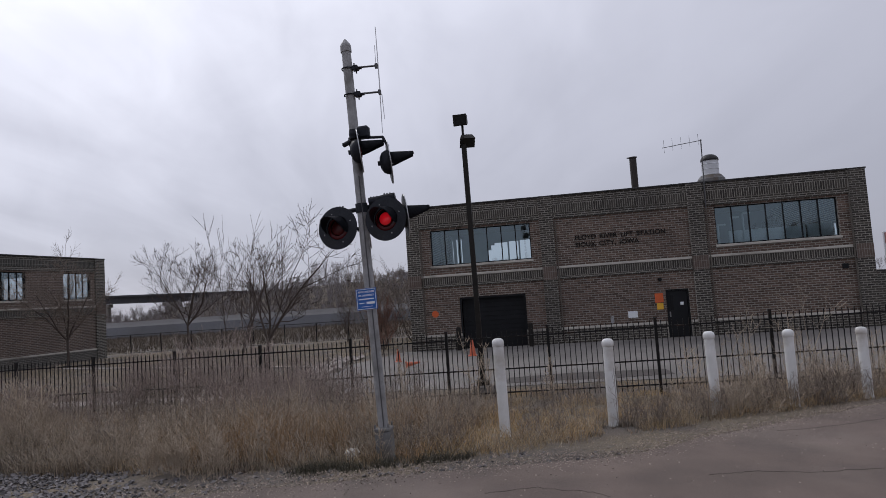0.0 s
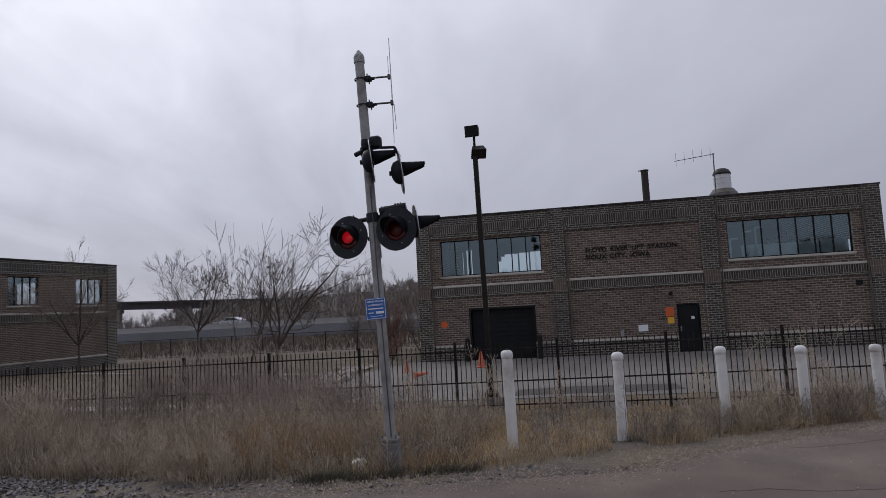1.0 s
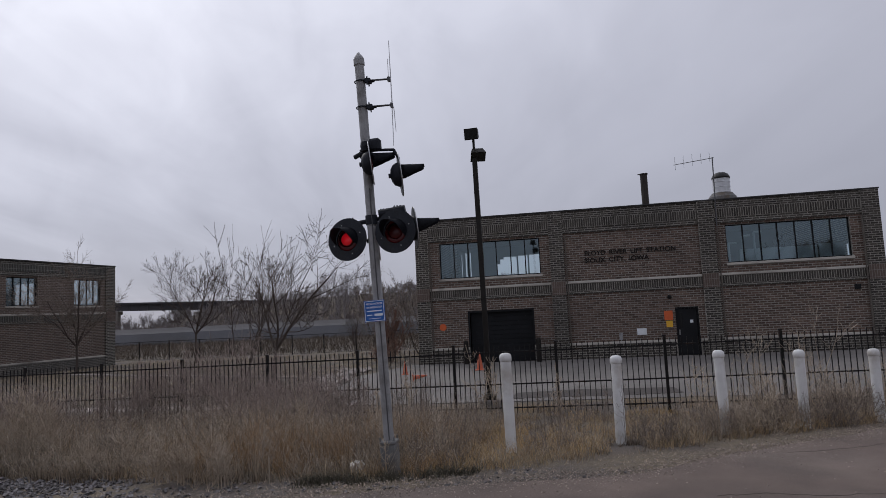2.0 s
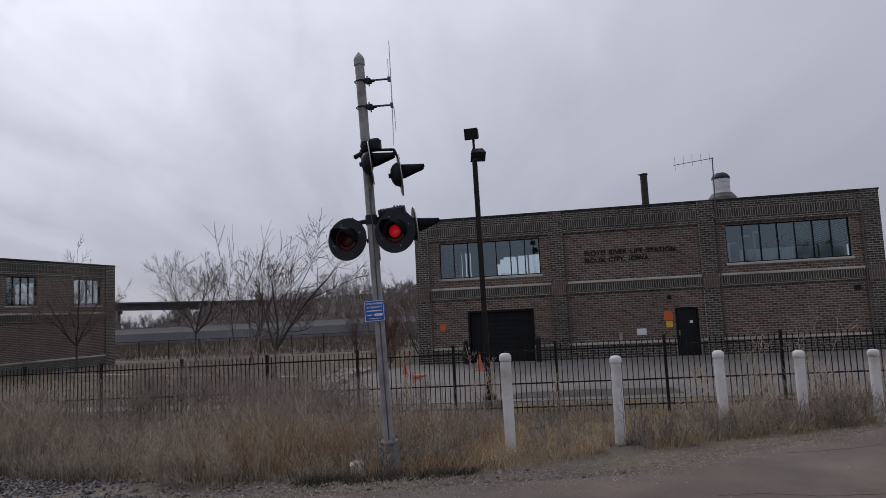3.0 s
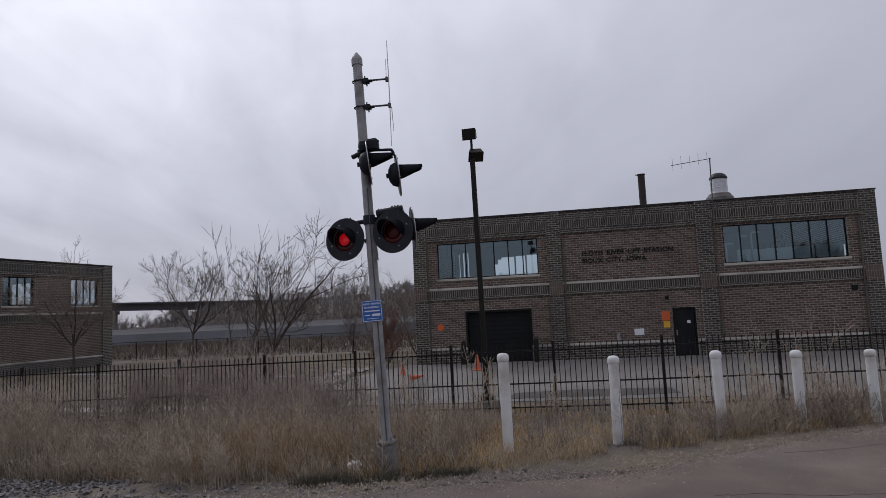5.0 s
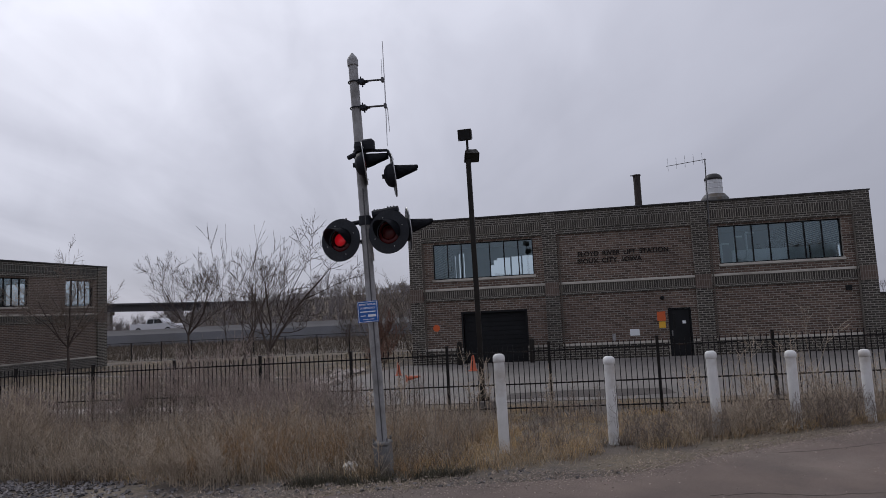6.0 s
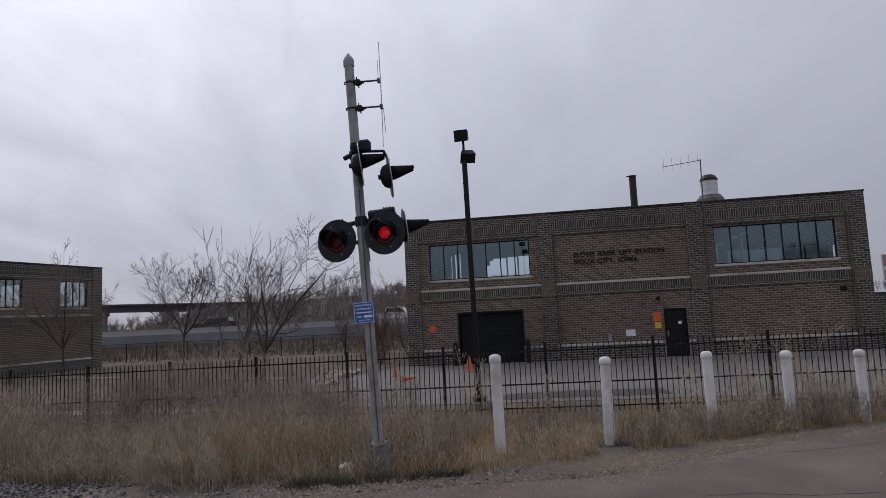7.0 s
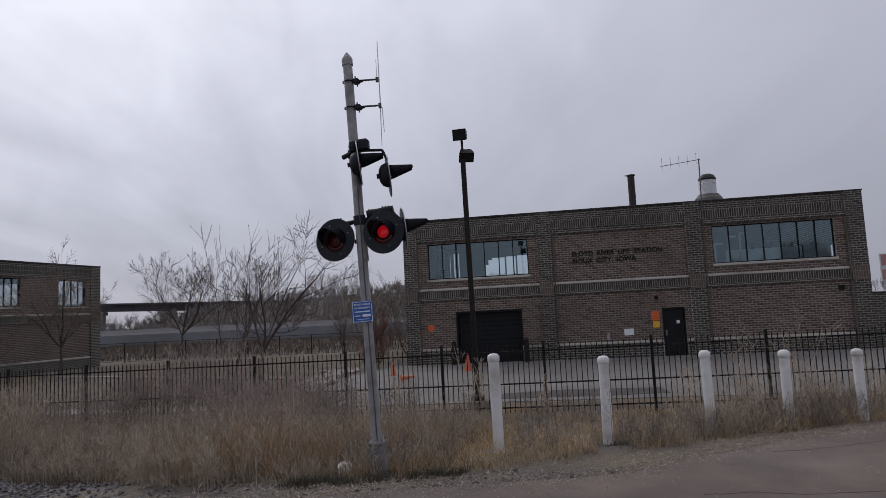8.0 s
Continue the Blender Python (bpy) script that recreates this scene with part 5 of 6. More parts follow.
def straw_grass():
    rng = random.Random(12)
    blades = []
    n = 0
    while n < 30000:
        x, y = rng.uniform(-10, 13.5), rng.uniform(7.7, 17.5)
        e = veg_edge(x)
        if y < e + 0.12 * noise.noise(Vector((x * 2.5, 1.0, 0))) - 0.05:
            continue
        if x < 2.5 and rng.random() < 0.75:
            continue
        fine = noise.noise(Vector((x * 1.4, y * 1.4, 2.0)))
        if fine < (-0.02 if x > 3 else -0.25):
            continue
        h = rng.uniform(0.06, 0.22) * (1.1 + 1.2 * fine)
        if y > 13.0:
            h *= 0.75
        blades.append(blade(rng, x, y, land(x, y), h, 1.3, rng.uniform(0.004, 0.008)))
        n += 1
    ob = ribbon_mesh("short_dry_grass", blades, M["straw"])
    tagged(ob, "matted straw-coloured dead grass round the bollards", "grass", kind="stuff")


def stalk_lines(rng, x, y, z, h, n_side, spread):
    """A branched weed stalk as a list of ribbons."""
    out = []
    a0 = rng.uniform(0, math.tau)
    lean = rng.uniform(0.0, 0.22) * h
    pts = [(x + math.cos(a0) * lean * f * f, y + math.sin(a0) * lean * f * f, z + h * f) for f in (0, 0.33, 0.66, 1)]
    for p, q in zip(pts, pts[1:]):
        out.append((p, q, 0.0045))
    for k in range(n_side):
        f = rng.uniform(0.3, 0.95)
        i = min(2, int(f * 3))
        g = f * 3 - i
        p = tuple(pts[i][c] + (pts[i + 1][c] - pts[i][c]) * g for c in range(3))
        aa, ll = rng.uniform(0, math.tau), spread * h * rng.uniform(0.12, 0.42) * (1.2 - f)
        q = (p[0] + math.cos(aa) * ll, p[1] + math.sin(aa) * ll, p[2] + ll * rng.uniform(0.5, 1.3))
        h2 = ((p[0] + q[0]) / 2 + (q[0] - p[0]) * 0.12, (p[1] + q[1]) / 2 + (q[1] - p[1]) * 0.12, p[2] + (q[2] - p[2]) * 0.34)
        out.append((p, h2, 0.003))
        out.append((h2, q, 0.0024))
        for j in range(rng.randint(1, 3)):
            g2, a2, l2 = rng.uniform(0.4, 1), rng.uniform(0, math.tau), ll * 0.4
            r = tuple(p[c] + (q[c] - p[c]) * g2 for c in range(3))
            out.append((r, (r[0] + math.cos(a2) * l2, r[1] + math.sin(a2) * l2, r[2] + l2 * 0.8), 0.0022))
    return out


def sticks_mesh(name, sticks, material, parent=None, n=3):
    """Sticks (start, end, radius at start[, radius at end]) as thin prisms in one mesh."""
    verts, faces = [], []
    cs = [(math.cos(k * math.tau / n), math.sin(k * math.tau / n)) for k in range(n)]
    for st in sticks:
        p, q, r0 = Vector(st[0]), Vector(st[1]), st[2]
        r1 = st[3] if len(st) > 3 else r0 * 0.55
        ax = q - p
        if ax.length < 1e-4:
            continue
        ax.normalize()
        a = ax.orthogonal().normalized()
        b = ax.cross(a)
        i = len(verts)
        for c, r in ((p, r0), (q, r1)):
            for ca, sa in cs:
                verts.append(tuple(c + (a * ca + b * sa) * r))
        for k in range(n):
            k2 = (k + 1) % n
            faces.append((i + k, i + k2, i + n + k2, i + n + k))
    return from_arrays(name, verts, faces, material, parent)


def weeds():
    rng = random.Random(21)
    spots = []
    for k in range(190):
        x = rng.uniform(6.0, 13.0)
        spots.append((x, veg_edge(x) + rng.uniform(0.0, 1.3), rng.uniform(0.25, 0.7)))
    for k in range(70):
        x = rng.uniform(2.8, 6.0)
        spots.append((x, veg_edge(x) + rng.uniform(0.6, 5.0), rng.uniform(0.4, 0.95)))
    for k in range(230):
        spots.append((rng.uniform(-9, 3.0), rng.uniform(9.0, 15.8), rng.uniform(0.7, 1.3)))
    sticks = []
    for x, y, h in spots:
        sticks += stalk_lines(rng, x, y, land(x, y) - 0.02, h, rng.randint(5, 14), 1.0)
    ob = sticks_mesh("weed_stalks", sticks, M["stalk"])
    tagged(ob, "bare grey-brown weed stalks among the grass", "weeds", kind="stuff")
    # single tall stalks that stand out
    singles = [(9.25, 12.9, 1.7, 0.9, 3), (8.2, 11.9, 1.35, 0.9, 4), (3.5, 13.2, 1.7, 0.7, 5), (3.75, 13.3, 1.45, 0.7, 6), (5.0, 13.0, 1.3, 0.5, 7), (7.3, 12.2, 1.25, 1.2, 8),
               (2.2, 12.8, 1.6, 0.9, 9), (0.15, 7.95, 0.75, 0.9, 13), (1.05, 7.75, 0.55, 1.0, 14), (10.7, 13.3, 1.2, 1.3, 15), (8.5, 12.3, 1.1, 1.3, 16), (9.7, 13.0, 1.0, 0.9, 17),
               (2.5, 9.6, 1.15, 0.8, 18), (1.2, 10.0, 1.25, 0.9, 19), (3.35, 9.4, 0.85, 0.9, 20)]
    for k in range(18):
        x = rng.uniform(6.6, 11.6)
        singles.append((x, veg_edge(x) + rng.uniform(0.1, 1.1), rng.uniform(0.5, 1.0), 0.9, 70 + k))
    for k in range(10):
        x = rng.uniform(-2.2, 3.2)
        singles.append((x, veg_edge(x) + rng.uniform(-0.15, 0.5), rng.uniform(0.35, 0.8), 1.0, 110 + k))
    for k in range(8):
        singles.append((rng.uniform(0.1, 1.3), rng.uniform(7.75, 8.1), rng.uniform(0.3, 0.65), 1.2, 140 + k))
    for k in range(9):
        singles.append((rng.uniform(-4.0, -2.6), rng.uniform(9.0, 10.6), rng.uniform(1.1, 1.55), 1.1, 40 + k))
    for x, y, h, sp, sd in singles:
        r2 = random.Random(sd)
        st = []
        for k in range(3):
            st += stalk_lines(r2, 0.03 * k, 0.02 * k, 0.0, h * (1 - 0.15 * k), 15, sp)
        ob = sticks_mesh("tall_weed", [(a, b, r * 1.6) for a, b, r in st], M["stalk_pale"])
        ob.matrix_world = pose(x, y, land(x, y) - 0.02)
        tagged(ob, "tall bare branching weed stalk", "weed", "tall weeds")


M["stalk_pale"] = mat("pale_weed_stalk", (0.40, 0.33, 0.255), 0.9, var=0.2, random_tint=0.2, bump=0)


def tree(name, m, label, height, seed, trunk_r, stems=1, spread=0.5, levels=4, density=1.0, pods=0, material=None, upright=0.35, clear=0.2, min_r=0.004, twig_n=3, bole=0.0, fan=(0.12, 0.36), tilt_to=(0.0, 0.0), bush=False):
    """A leafless tree: tapered trunk, limbs and fine upswept twigs."""
    rng = random.Random(seed)
    thick, thin, ends = [], [], []

    def grow(p, d, length, r, level):
        steps = 4 if level < 2 else 3
        path = [p]
        for k in range(steps):
            d = (d + Vector((rng.gauss(0, 0.13), rng.gauss(0, 0.13), rng.gauss(0, 0.06) + upright * 0.22 * (0 if level == 0 else 1)))).normalized()
            path.append(path[-1] + d * length / steps)
        r_end = max(min_r * 0.6, r * (0.45 if level == 0 else 0.35))
        rr = [r + (r_end - r) * k / steps for k in range(steps + 1)]
        for k in range(steps):
            (thick if level < 1 else thin).append((path[k], path[k + 1], rr[k], rr[k + 1]))
        if level >= levels:
            ends.append(path[-1])
            return
        count = {0: 8, 1: 7, 2: 6, 3: 5}.get(level, 4)
        count = max(2, int(round(count * density * rng.uniform(0.8, 1.2))))
        for k in range(count):
            f = rng.uniform(clear if level == 0 else 0.2, 1.0) if k < count - 1 else 1.0
            i = min(steps - 1, int(f * steps))
            g = f * steps - i
            q = path[i].lerp(path[i + 1], g)
            az = rng.uniform(0, math.tau) if level else k * 2.4 + rng.uniform(-0.4, 0.4)
            tilt = rng.uniform(0.45, 0.95) * spread * 1.5 if f < 0.99 else rng.uniform(0.1, 0.35)
            side = d.orthogonal().normalized()
            side = Matrix.Rotation(az, 3, d) @ side
            nd = (d * math.cos(tilt) + side * math.sin(tilt)).normalized()
            nl = length * rng.uniform(0.42, 0.68) * (1.15 - 0.45 * f)
            grow(q, nd, nl, max(min_r, rr[i] * rng.uniform(0.45, 0.62)), level + 1)

    foot = Vector((0, 0, -0.1))
    if bole:
        top = Vector((tilt_to[0] * bole, tilt_to[1] * bole, bole))
        thick.append((foot, foot.lerp(top, 0.5) + Vector((0.03, 0, 0)), trunk_r * 1.5, trunk_r * 1.25))
        thick.append((foot.lerp(top, 0.5) + Vector((0.03, 0, 0)), top, trunk_r * 1.25, trunk_r * 1.05))
        foot = top
    for s in range(stems):
        a = s * math.tau / max(1, stems) + rng.uniform(-0.4, 0.4)
        lean = 0.0 if stems == 1 else rng.uniform(*fan)
        d = Vector((math.cos(a) * math.sin(lean) + tilt_to[0], math.sin(a) * math.sin(lean) + tilt_to[1], math.cos(lean))).normalized()
        start = foot + Vector((math.cos(a), math.sin(a), 0)) * (0.08 if stems > 1 and not bole else 0.0)
        grow(start, d, (height - bole) * (0.62 if stems == 1 else rng.uniform(0.55, 0.78)), trunk_r * (1 if s == 0 else rng.uniform(0.5, 0.85)), 0)
    if bush:
        ob = sticks_mesh(name, thick + thin, material)
        ob.matrix_world = m
        return tagged(ob, label, "weed", "dead weeds on the verge")
    root = thing(name, m, label, "tree")
    sticks_mesh("trunk", thick, M["bark"], root, n=8)
    sticks_mesh("crown", thin, material or M["twig"], root, n=twig_n)
    if pods:
        bm = bmesh.new()
        for p in rng.sample(ends, min(pods, len(ends))):
            r = rng.uniform(0.010, 0.022)
            vs = [bm.verts.new(p + Vector(o) * r) for o in ((1, 0, 0), (-1, 0, 0), (0, 1, 0), (0, -1, 0), (0, 0, 1.3), (0, 0, -1.3))]
            for f in ((0, 2, 4), (2, 1, 4), (1, 3, 4), (3, 0, 4), (2, 0, 5), (1, 2, 5), (3, 1, 5), (0, 3, 5)):
                bm.faces.new([vs[k] for k in f])
        tagged(part("seed_pods", bm, M["pod"], root, "dark dry seed pods at the twig tips"), kind="stuff")
    return root


def trees():
    tree("bare_tree", pose(-17.9, 39.0, 0.0), "leafless young tree with upswept twigs on the lawn", 6.9, 5, 0.06, stems=6, spread=0.66, levels=3, clear=0.1, min_r=0.0085, bole=1.8, fan=(0.1, 0.8), upright=0.4, density=0.9)
    tree("bare_tree", pose(-4.75, 21.6, -0.05), "leafless leaning tree with dark seed pods on its twigs", 5.9, 35, 0.05, stems=4, spread=0.74, levels=3, pods=360, clear=0.15, min_r=0.007, density=0.8, bole=1.4, fan=(0.12, 0.6), upright=0.3, tilt_to=(0.15, 0.0))
    tree("bare_tree", pose(-5.75, 21.9, -0.05), "slender leafless sapling with few dark seed pods", 5.3, 64, 0.035, stems=4, spread=0.5, levels=2, pods=60, clear=0.3, min_r=0.007, density=0.8, bole=0.5, fan=(0.05, 0.34), upright=0.5)
    tree("bare_tree", pose(-21.7, 33.2, 0.0), "thin leafless tree before the pump house wall", 6.5, 9, 0.055, stems=7, spread=0.7, levels=3, density=0.95, clear=0.1, min_r=0.008, bole=1.5, fan=(0.15, 0.85), upright=0.3, material=M["stalk"])
    tree("bare_tree", pose(-8.6, 42.6, 0.0), "small leafless tree by the chain-link fence", 3.4, 31, 0.035, stems=4, spread=0.6, levels=2, min_r=0.010, density=0.9, bole=0.5, fan=(0.2, 0.6))
    tree("bare_tree", pose(-11.5, 34.5, 0.0), "slender leafless sapling on the lawn", 5.2, 33, 0.035, stems=2, spread=0.4, levels=2, min_r=0.008, density=0.7, bole=1.2, upright=0.7)
    for x, y, h, sd in ((-5.9, 17.6, 1.9, 51), (-5.0, 19.6, 2.4, 52), (-3.6, 17.2, 2.0, 53), (-6.9, 18.0, 1.5, 54), (-2.1, 17.4, 1.7, 55), (-4.4, 16.0, 1.9, 56), (-2.9, 15.4, 1.6, 57), (-5.6, 15.7, 1.5, 58), (-0.9, 15.3, 1.2, 59)):
        tree("bare_shrub", pose(x, y, land(x, y) - 0.02), "pale leafless shrub tangled along the iron fence", h, sd, 0.014, stems=9, spread=0.65, levels=2, min_r=0.0042, material=M["stalk_pink"], fan=(0.2, 0.85), density=1.1)
    tree("bare_shrub", pose(-3.75, 33.6, 0.0), "dense reddish-brown leafless shrub beside the station", 2.7, 41, 0.022, stems=10, spread=0.5, levels=2, material=M["shrub"], min_r=0.008, upright=0.5, fan=(0.1, 0.5))
    tree("bare_shrub", pose(-5.4, 37.5, 0.0), "dense leafless shrub behind the station", 5.2, 42, 0.035, stems=8, spread=0.5, levels=2, min_r=0.008, material=M["stalk"], upright=0.5, fan=(0.1, 0.5))
    tree("bare_shrub", pose(-3.6, 40.0, 0.0), "dense leafless shrub behind the station", 5.0, 43, 0.035, stems=7, spread=0.5, levels=2, min_r=0.008, material=M["stalk"], upright=0.5, fan=(0.1, 0.5))
    tree("bare_shrub", pose(-3.0, 30.0, 0.0), "low reddish-brown dead shrub by the station corner", 1.5, 44, 0.014, stems=9, spread=0.6, levels=2, material=M["shrub"], min_r=0.006, upright=0.4, fan=(0.2, 0.7))


def weed_bushes():
    """Low dead bushes on the verge: pale ones near the signal, browner ones round the bollards."""
    rng = random.Random(303)
    spots = [(-0.25, 8.6, 0.62, 0), (0.15, 8.2, 0.7, 0), (0.75, 7.85, 0.42, 0), (-1.6, 8.75, 0.5, 0), (1.9, 8.5, 0.5, 0), (3.5, 9.0, 0.6, 1), (4.9, 10.4, 0.55, 1)]
    for k in range(24):
        x = rng.uniform(6.3, 11.6)
        spots.append((x, veg_edge(x) + rng.uniform(0.05, 1.0), rng.uniform(0.4, 0.85), 1 if rng.random() < 0.4 else 0))
    for k in range(12):
        spots.append((rng.uniform(8.8, 14.0), rng.uniform(14.0, 15.6), rng.uniform(0.7, 1.25), k % 2))
    for k in range(20):
        x, y, h = rng.uniform(-9.0, -6.2) if k % 5 < 2 else rng.uniform(-2.3, 1.0), rng.uniform(13.2, 15.6), rng.uniform(1.0, 1.6)
        tree("dead_bush", pose(x, y, land(x, y) - 0.01), "pinkish-grey bush of dead twigs along the iron fence", h, rng.randint(1, 9999), 0.01, stems=9, spread=0.75, levels=2,
             min_r=0.0036, material=M["stalk_pink"], fan=(0.2, 0.9), density=1.0, upright=0.2, bush=True)
    for x, y, h, tone in spots:
        tree("dead_bush", pose(x, y, land(x, y) - 0.01), "low dead bush of brown branching stems" if tone else "low dead bush of pale branching stems", h, rng.randint(1, 9999), 0.006, stems=9, spread=0.7, levels=2,
             min_r=0.0026, material=M["stalk"] if tone else M["stalk_pale"], fan=(0.15, 0.95), density=0.75, upright=0.25, bush=True)
    for x, y, h, sd in ((10.1, 14.5, 2.2, 401), (8.75, 13.6, 1.9, 402), (8.15, 13.3, 1.5, 403), (9.4, 13.9, 1.7, 404)):
        tree("dead_weed", pose(x, y, land(x, y) - 0.02), "tall pale forked dead weed before the iron fence", h, sd, 0.009, stems=2, spread=0.75, levels=2, min_r=0.0036, material=M["stalk_pale"], fan=(0.05, 0.25), density=0.45, clear=0.5, upright=0.3, bole=h * 0.35, bush=True)


def far_woods():
    """Leafless woods along the hill and beyond the bridge, in one mesh."""
    rng = random.Random(77)
    sticks = []
    spots = []
    for k in range(330):
        spots.append((rng.uniform(-80, 6), rng.uniform(150, 205), rng.uniform(1.8, 3.8)))
    for k in range(15):
        spots.append((rng.uniform(-56, -42), rng.uniform(152, 162), rng.uniform(6, 8.5)))
    for k in range(420):
        spots.append((rng.uniform(-82, 4), rng.uniform(100, 148), rng.uniform(1.8, 3.6)))
    for k in range(70):
        spots.append((rng.uniform(60, 150), rng.uniform(190, 225), rng.uniform(3.5, 6.5)))
    for k in range(60):
        spots.append((rng.uniform(-100, -84), rng.uniform(128, 142), rng.uniform(3.5, 6.5)) if k < 9 else (rng.uniform(-420, -200), rng.uniform(420, 560), rng.uniform(6, 10)))
    for x, y, h in spots:
        z = land(x, y) - 0.2
        r = max(0.024, y * 0.00016)
        top = Vector((x + rng.gauss(0, 0.06) * h, y, z + h * 0.7))
        sticks.append(((x, y, z), tuple(top), r * 2.2, r * 1.2))
        for j in range(13):
            f = rng.uniform(0.25, 1)
            p = Vector((x, y, z)).lerp(top, f)
            a, t = rng.uniform(0, math.tau), rng.uniform(0.25, 0.9)
            l = h * rng.uniform(0.25, 0.45) * (1.2 - 0.5 * f)
            q = p + Vector((math.cos(a) * math.sin(t), math.sin(a) * math.sin(t), math.cos(t))) * l
            sticks.append((tuple(p), tuple(q), r, r * 0.5))
            for i in range(5):
                g = rng.uniform(0.3, 1)
                b = p.lerp(q, g)
                a2, t2 = rng.uniform(0, math.tau), rng.uniform(0.1, 0.9)
                c = b + Vector((math.cos(a2) * math.sin(t2), math.sin(a2) * math.sin(t2), math.cos(t2))) * l * 0.5
                sticks.append((tuple(b), tuple(c), r * 0.7, r * 0.4))
    ob = sticks_mesh("far_woods", sticks, M["far_twig"])
    tagged(ob, "grey-brown leafless woods along the far hill", "woods", kind="stuff")


def woods_across():
    """Leafless woods across the road, seen mirrored in the station windows."""
    rng = random.Random(78)
    sticks = []
    for k in range(46):
        x, y, h = rng.uniform(10, 110), rng.uniform(-130, -105), rng.uniform(9, 17)
        if noise.noise(Vector((x * 0.06, 0.0, 3.0))) < -0.1:
            continue
        z = land(x, y) - 0.2
        top = Vector((x, y, z + h * 0.8))
        sticks.append(((x, y, z), tuple(top), 0.3, 0.1))
        for j in range(34):
            b = Vector((x, y, z)).lerp(top, rng.uniform(0.3, 1))
            a, t = rng.uniform(0, math.tau), rng.uniform(0.3, 1.1)
            c = b + Vector((math.cos(a) * math.sin(t), math.sin(a) * math.sin(t), math.cos(t))) * h * rng.uniform(0.15, 0.3)
            sticks.append((tuple(b), tuple(c), 0.14, 0.06))
    for k in range(13):
        x, y, h = rng.gauss(68, 4.5), rng.uniform(-128, -112), rng.uniform(13, 19)
        z = land(x, y) - 0.2
        top = Vector((x, y, z + h * 0.8))
        sticks.append(((x, y, z), tuple(top), 0.35, 0.1))
        for j in range(90):
            b = Vector((x, y, z)).lerp(top, rng.uniform(0.3, 1))
            a, t = rng.uniform(0, math.tau), rng.uniform(0.3, 1.2)
            c = b + Vector((math.cos(a) * math.sin(t), math.sin(a) * math.sin(t), math.cos(t))) * h * rng.uniform(0.1, 0.26)
            sticks.append((tuple(b), tuple(c), 0.16, 0.07))
    ob = sticks_mesh("woods_across_road", sticks, M["twig"])
    tagged(ob, "dark leafless woods across the road", "woods", kind="stuff")


def bank_brush():
    """Dead brush on the bank below the highway wall."""
    rng = random.Random(55)
    blades = []
    for k in range(26000):
        x, y = rng.uniform(-60, 2), rng.uniform(45.0, 71.3)
        if x > -4 and y < 48:
            continue
        blades.append(blade(rng, x, y, land(x, y), rng.uniform(0.12, 0.5), 0.9, rng.uniform(0.02, 0.05)))
    hill = []
    for k in range(16000):
        x, y = rng.uniform(-88, 8), rng.uniform(97, 150)
        hill.append(blade(rng, x, y, land(x, y), rng.uniform(0.4, 1.5), 0.9, rng.uniform(0.06, 0.16)))
    ob = ribbon_mesh("bank_brush", blades, M["bank"])
    tagged(ob, "brown dead brush on the bank below the highway", "brush", kind="stuff")
    ob = ribbon_mesh("hillside_brush", hill, M["hill"])
    tagged(ob, "grey-brown dead brush on the hill beyond the highway", "brush", kind="stuff")


def lawn_grass():
    rng = random.Random(56)
    blades = []
    for k in range(30000):
        x, y = rng.uniform(-24, -2.5), rng.uniform(17.0, 43.0)
        if x > -4.6 + (y - 20) * 0.1:
            continue
        if noise.noise(Vector((x * 0.5, y * 0.5, 5.0))) < -0.3:
            continue
        blades.append(blade(rng, x, y, land(x, y), rng.uniform(0.04, 0.12), 1.2, rng.uniform(0.012, 0.025)))
    ob = ribbon_mesh("lawn", blades, M["lawn"])
    tagged(ob, "dormant tan lawn behind the iron fence", "grass", kind="stuff")


def stones(name, spots, material, label, category):
    rng = random.Random(len(spots))
    verts, faces = [], []
    for x, y, z, r in spots:
        i = len(verts)
        a = rng.uniform(0, math.tau)
        sx, sy, sz = r * rng.uniform(0.7, 1.3), r * rng.uniform(0.6, 1.1), r * rng.uniform(0.45, 0.9)
        for ox, oy, oz in ((1, 0.3, 0.1), (-0.9, -0.2, 0.15), (0.2, 1, -0.1), (-0.3, -1, 0.1), (0.55, -0.5, 0.8), (-0.4, 0.5, 0.85), (0.1, 0.1, -0.9)):
            px, py = ox * sx, oy * sy
            verts.append((x + px * math.cos(a) - py * math.sin(a), y + px * math.sin(a) + py * math.cos(a), z + oz * sz))
        faces += [tuple(i + k for k in f) for f in ((0, 2, 4), (4, 2, 5), (5, 2, 1), (5, 1, 3), (5, 3, 4), (4, 3, 0), (0, 6, 2), (2, 6, 1), (1, 6, 3), (3, 6, 0))]
    ob = from_arrays(name, verts, faces, material)
    return tagged(ob, label, category, kind="stuff")


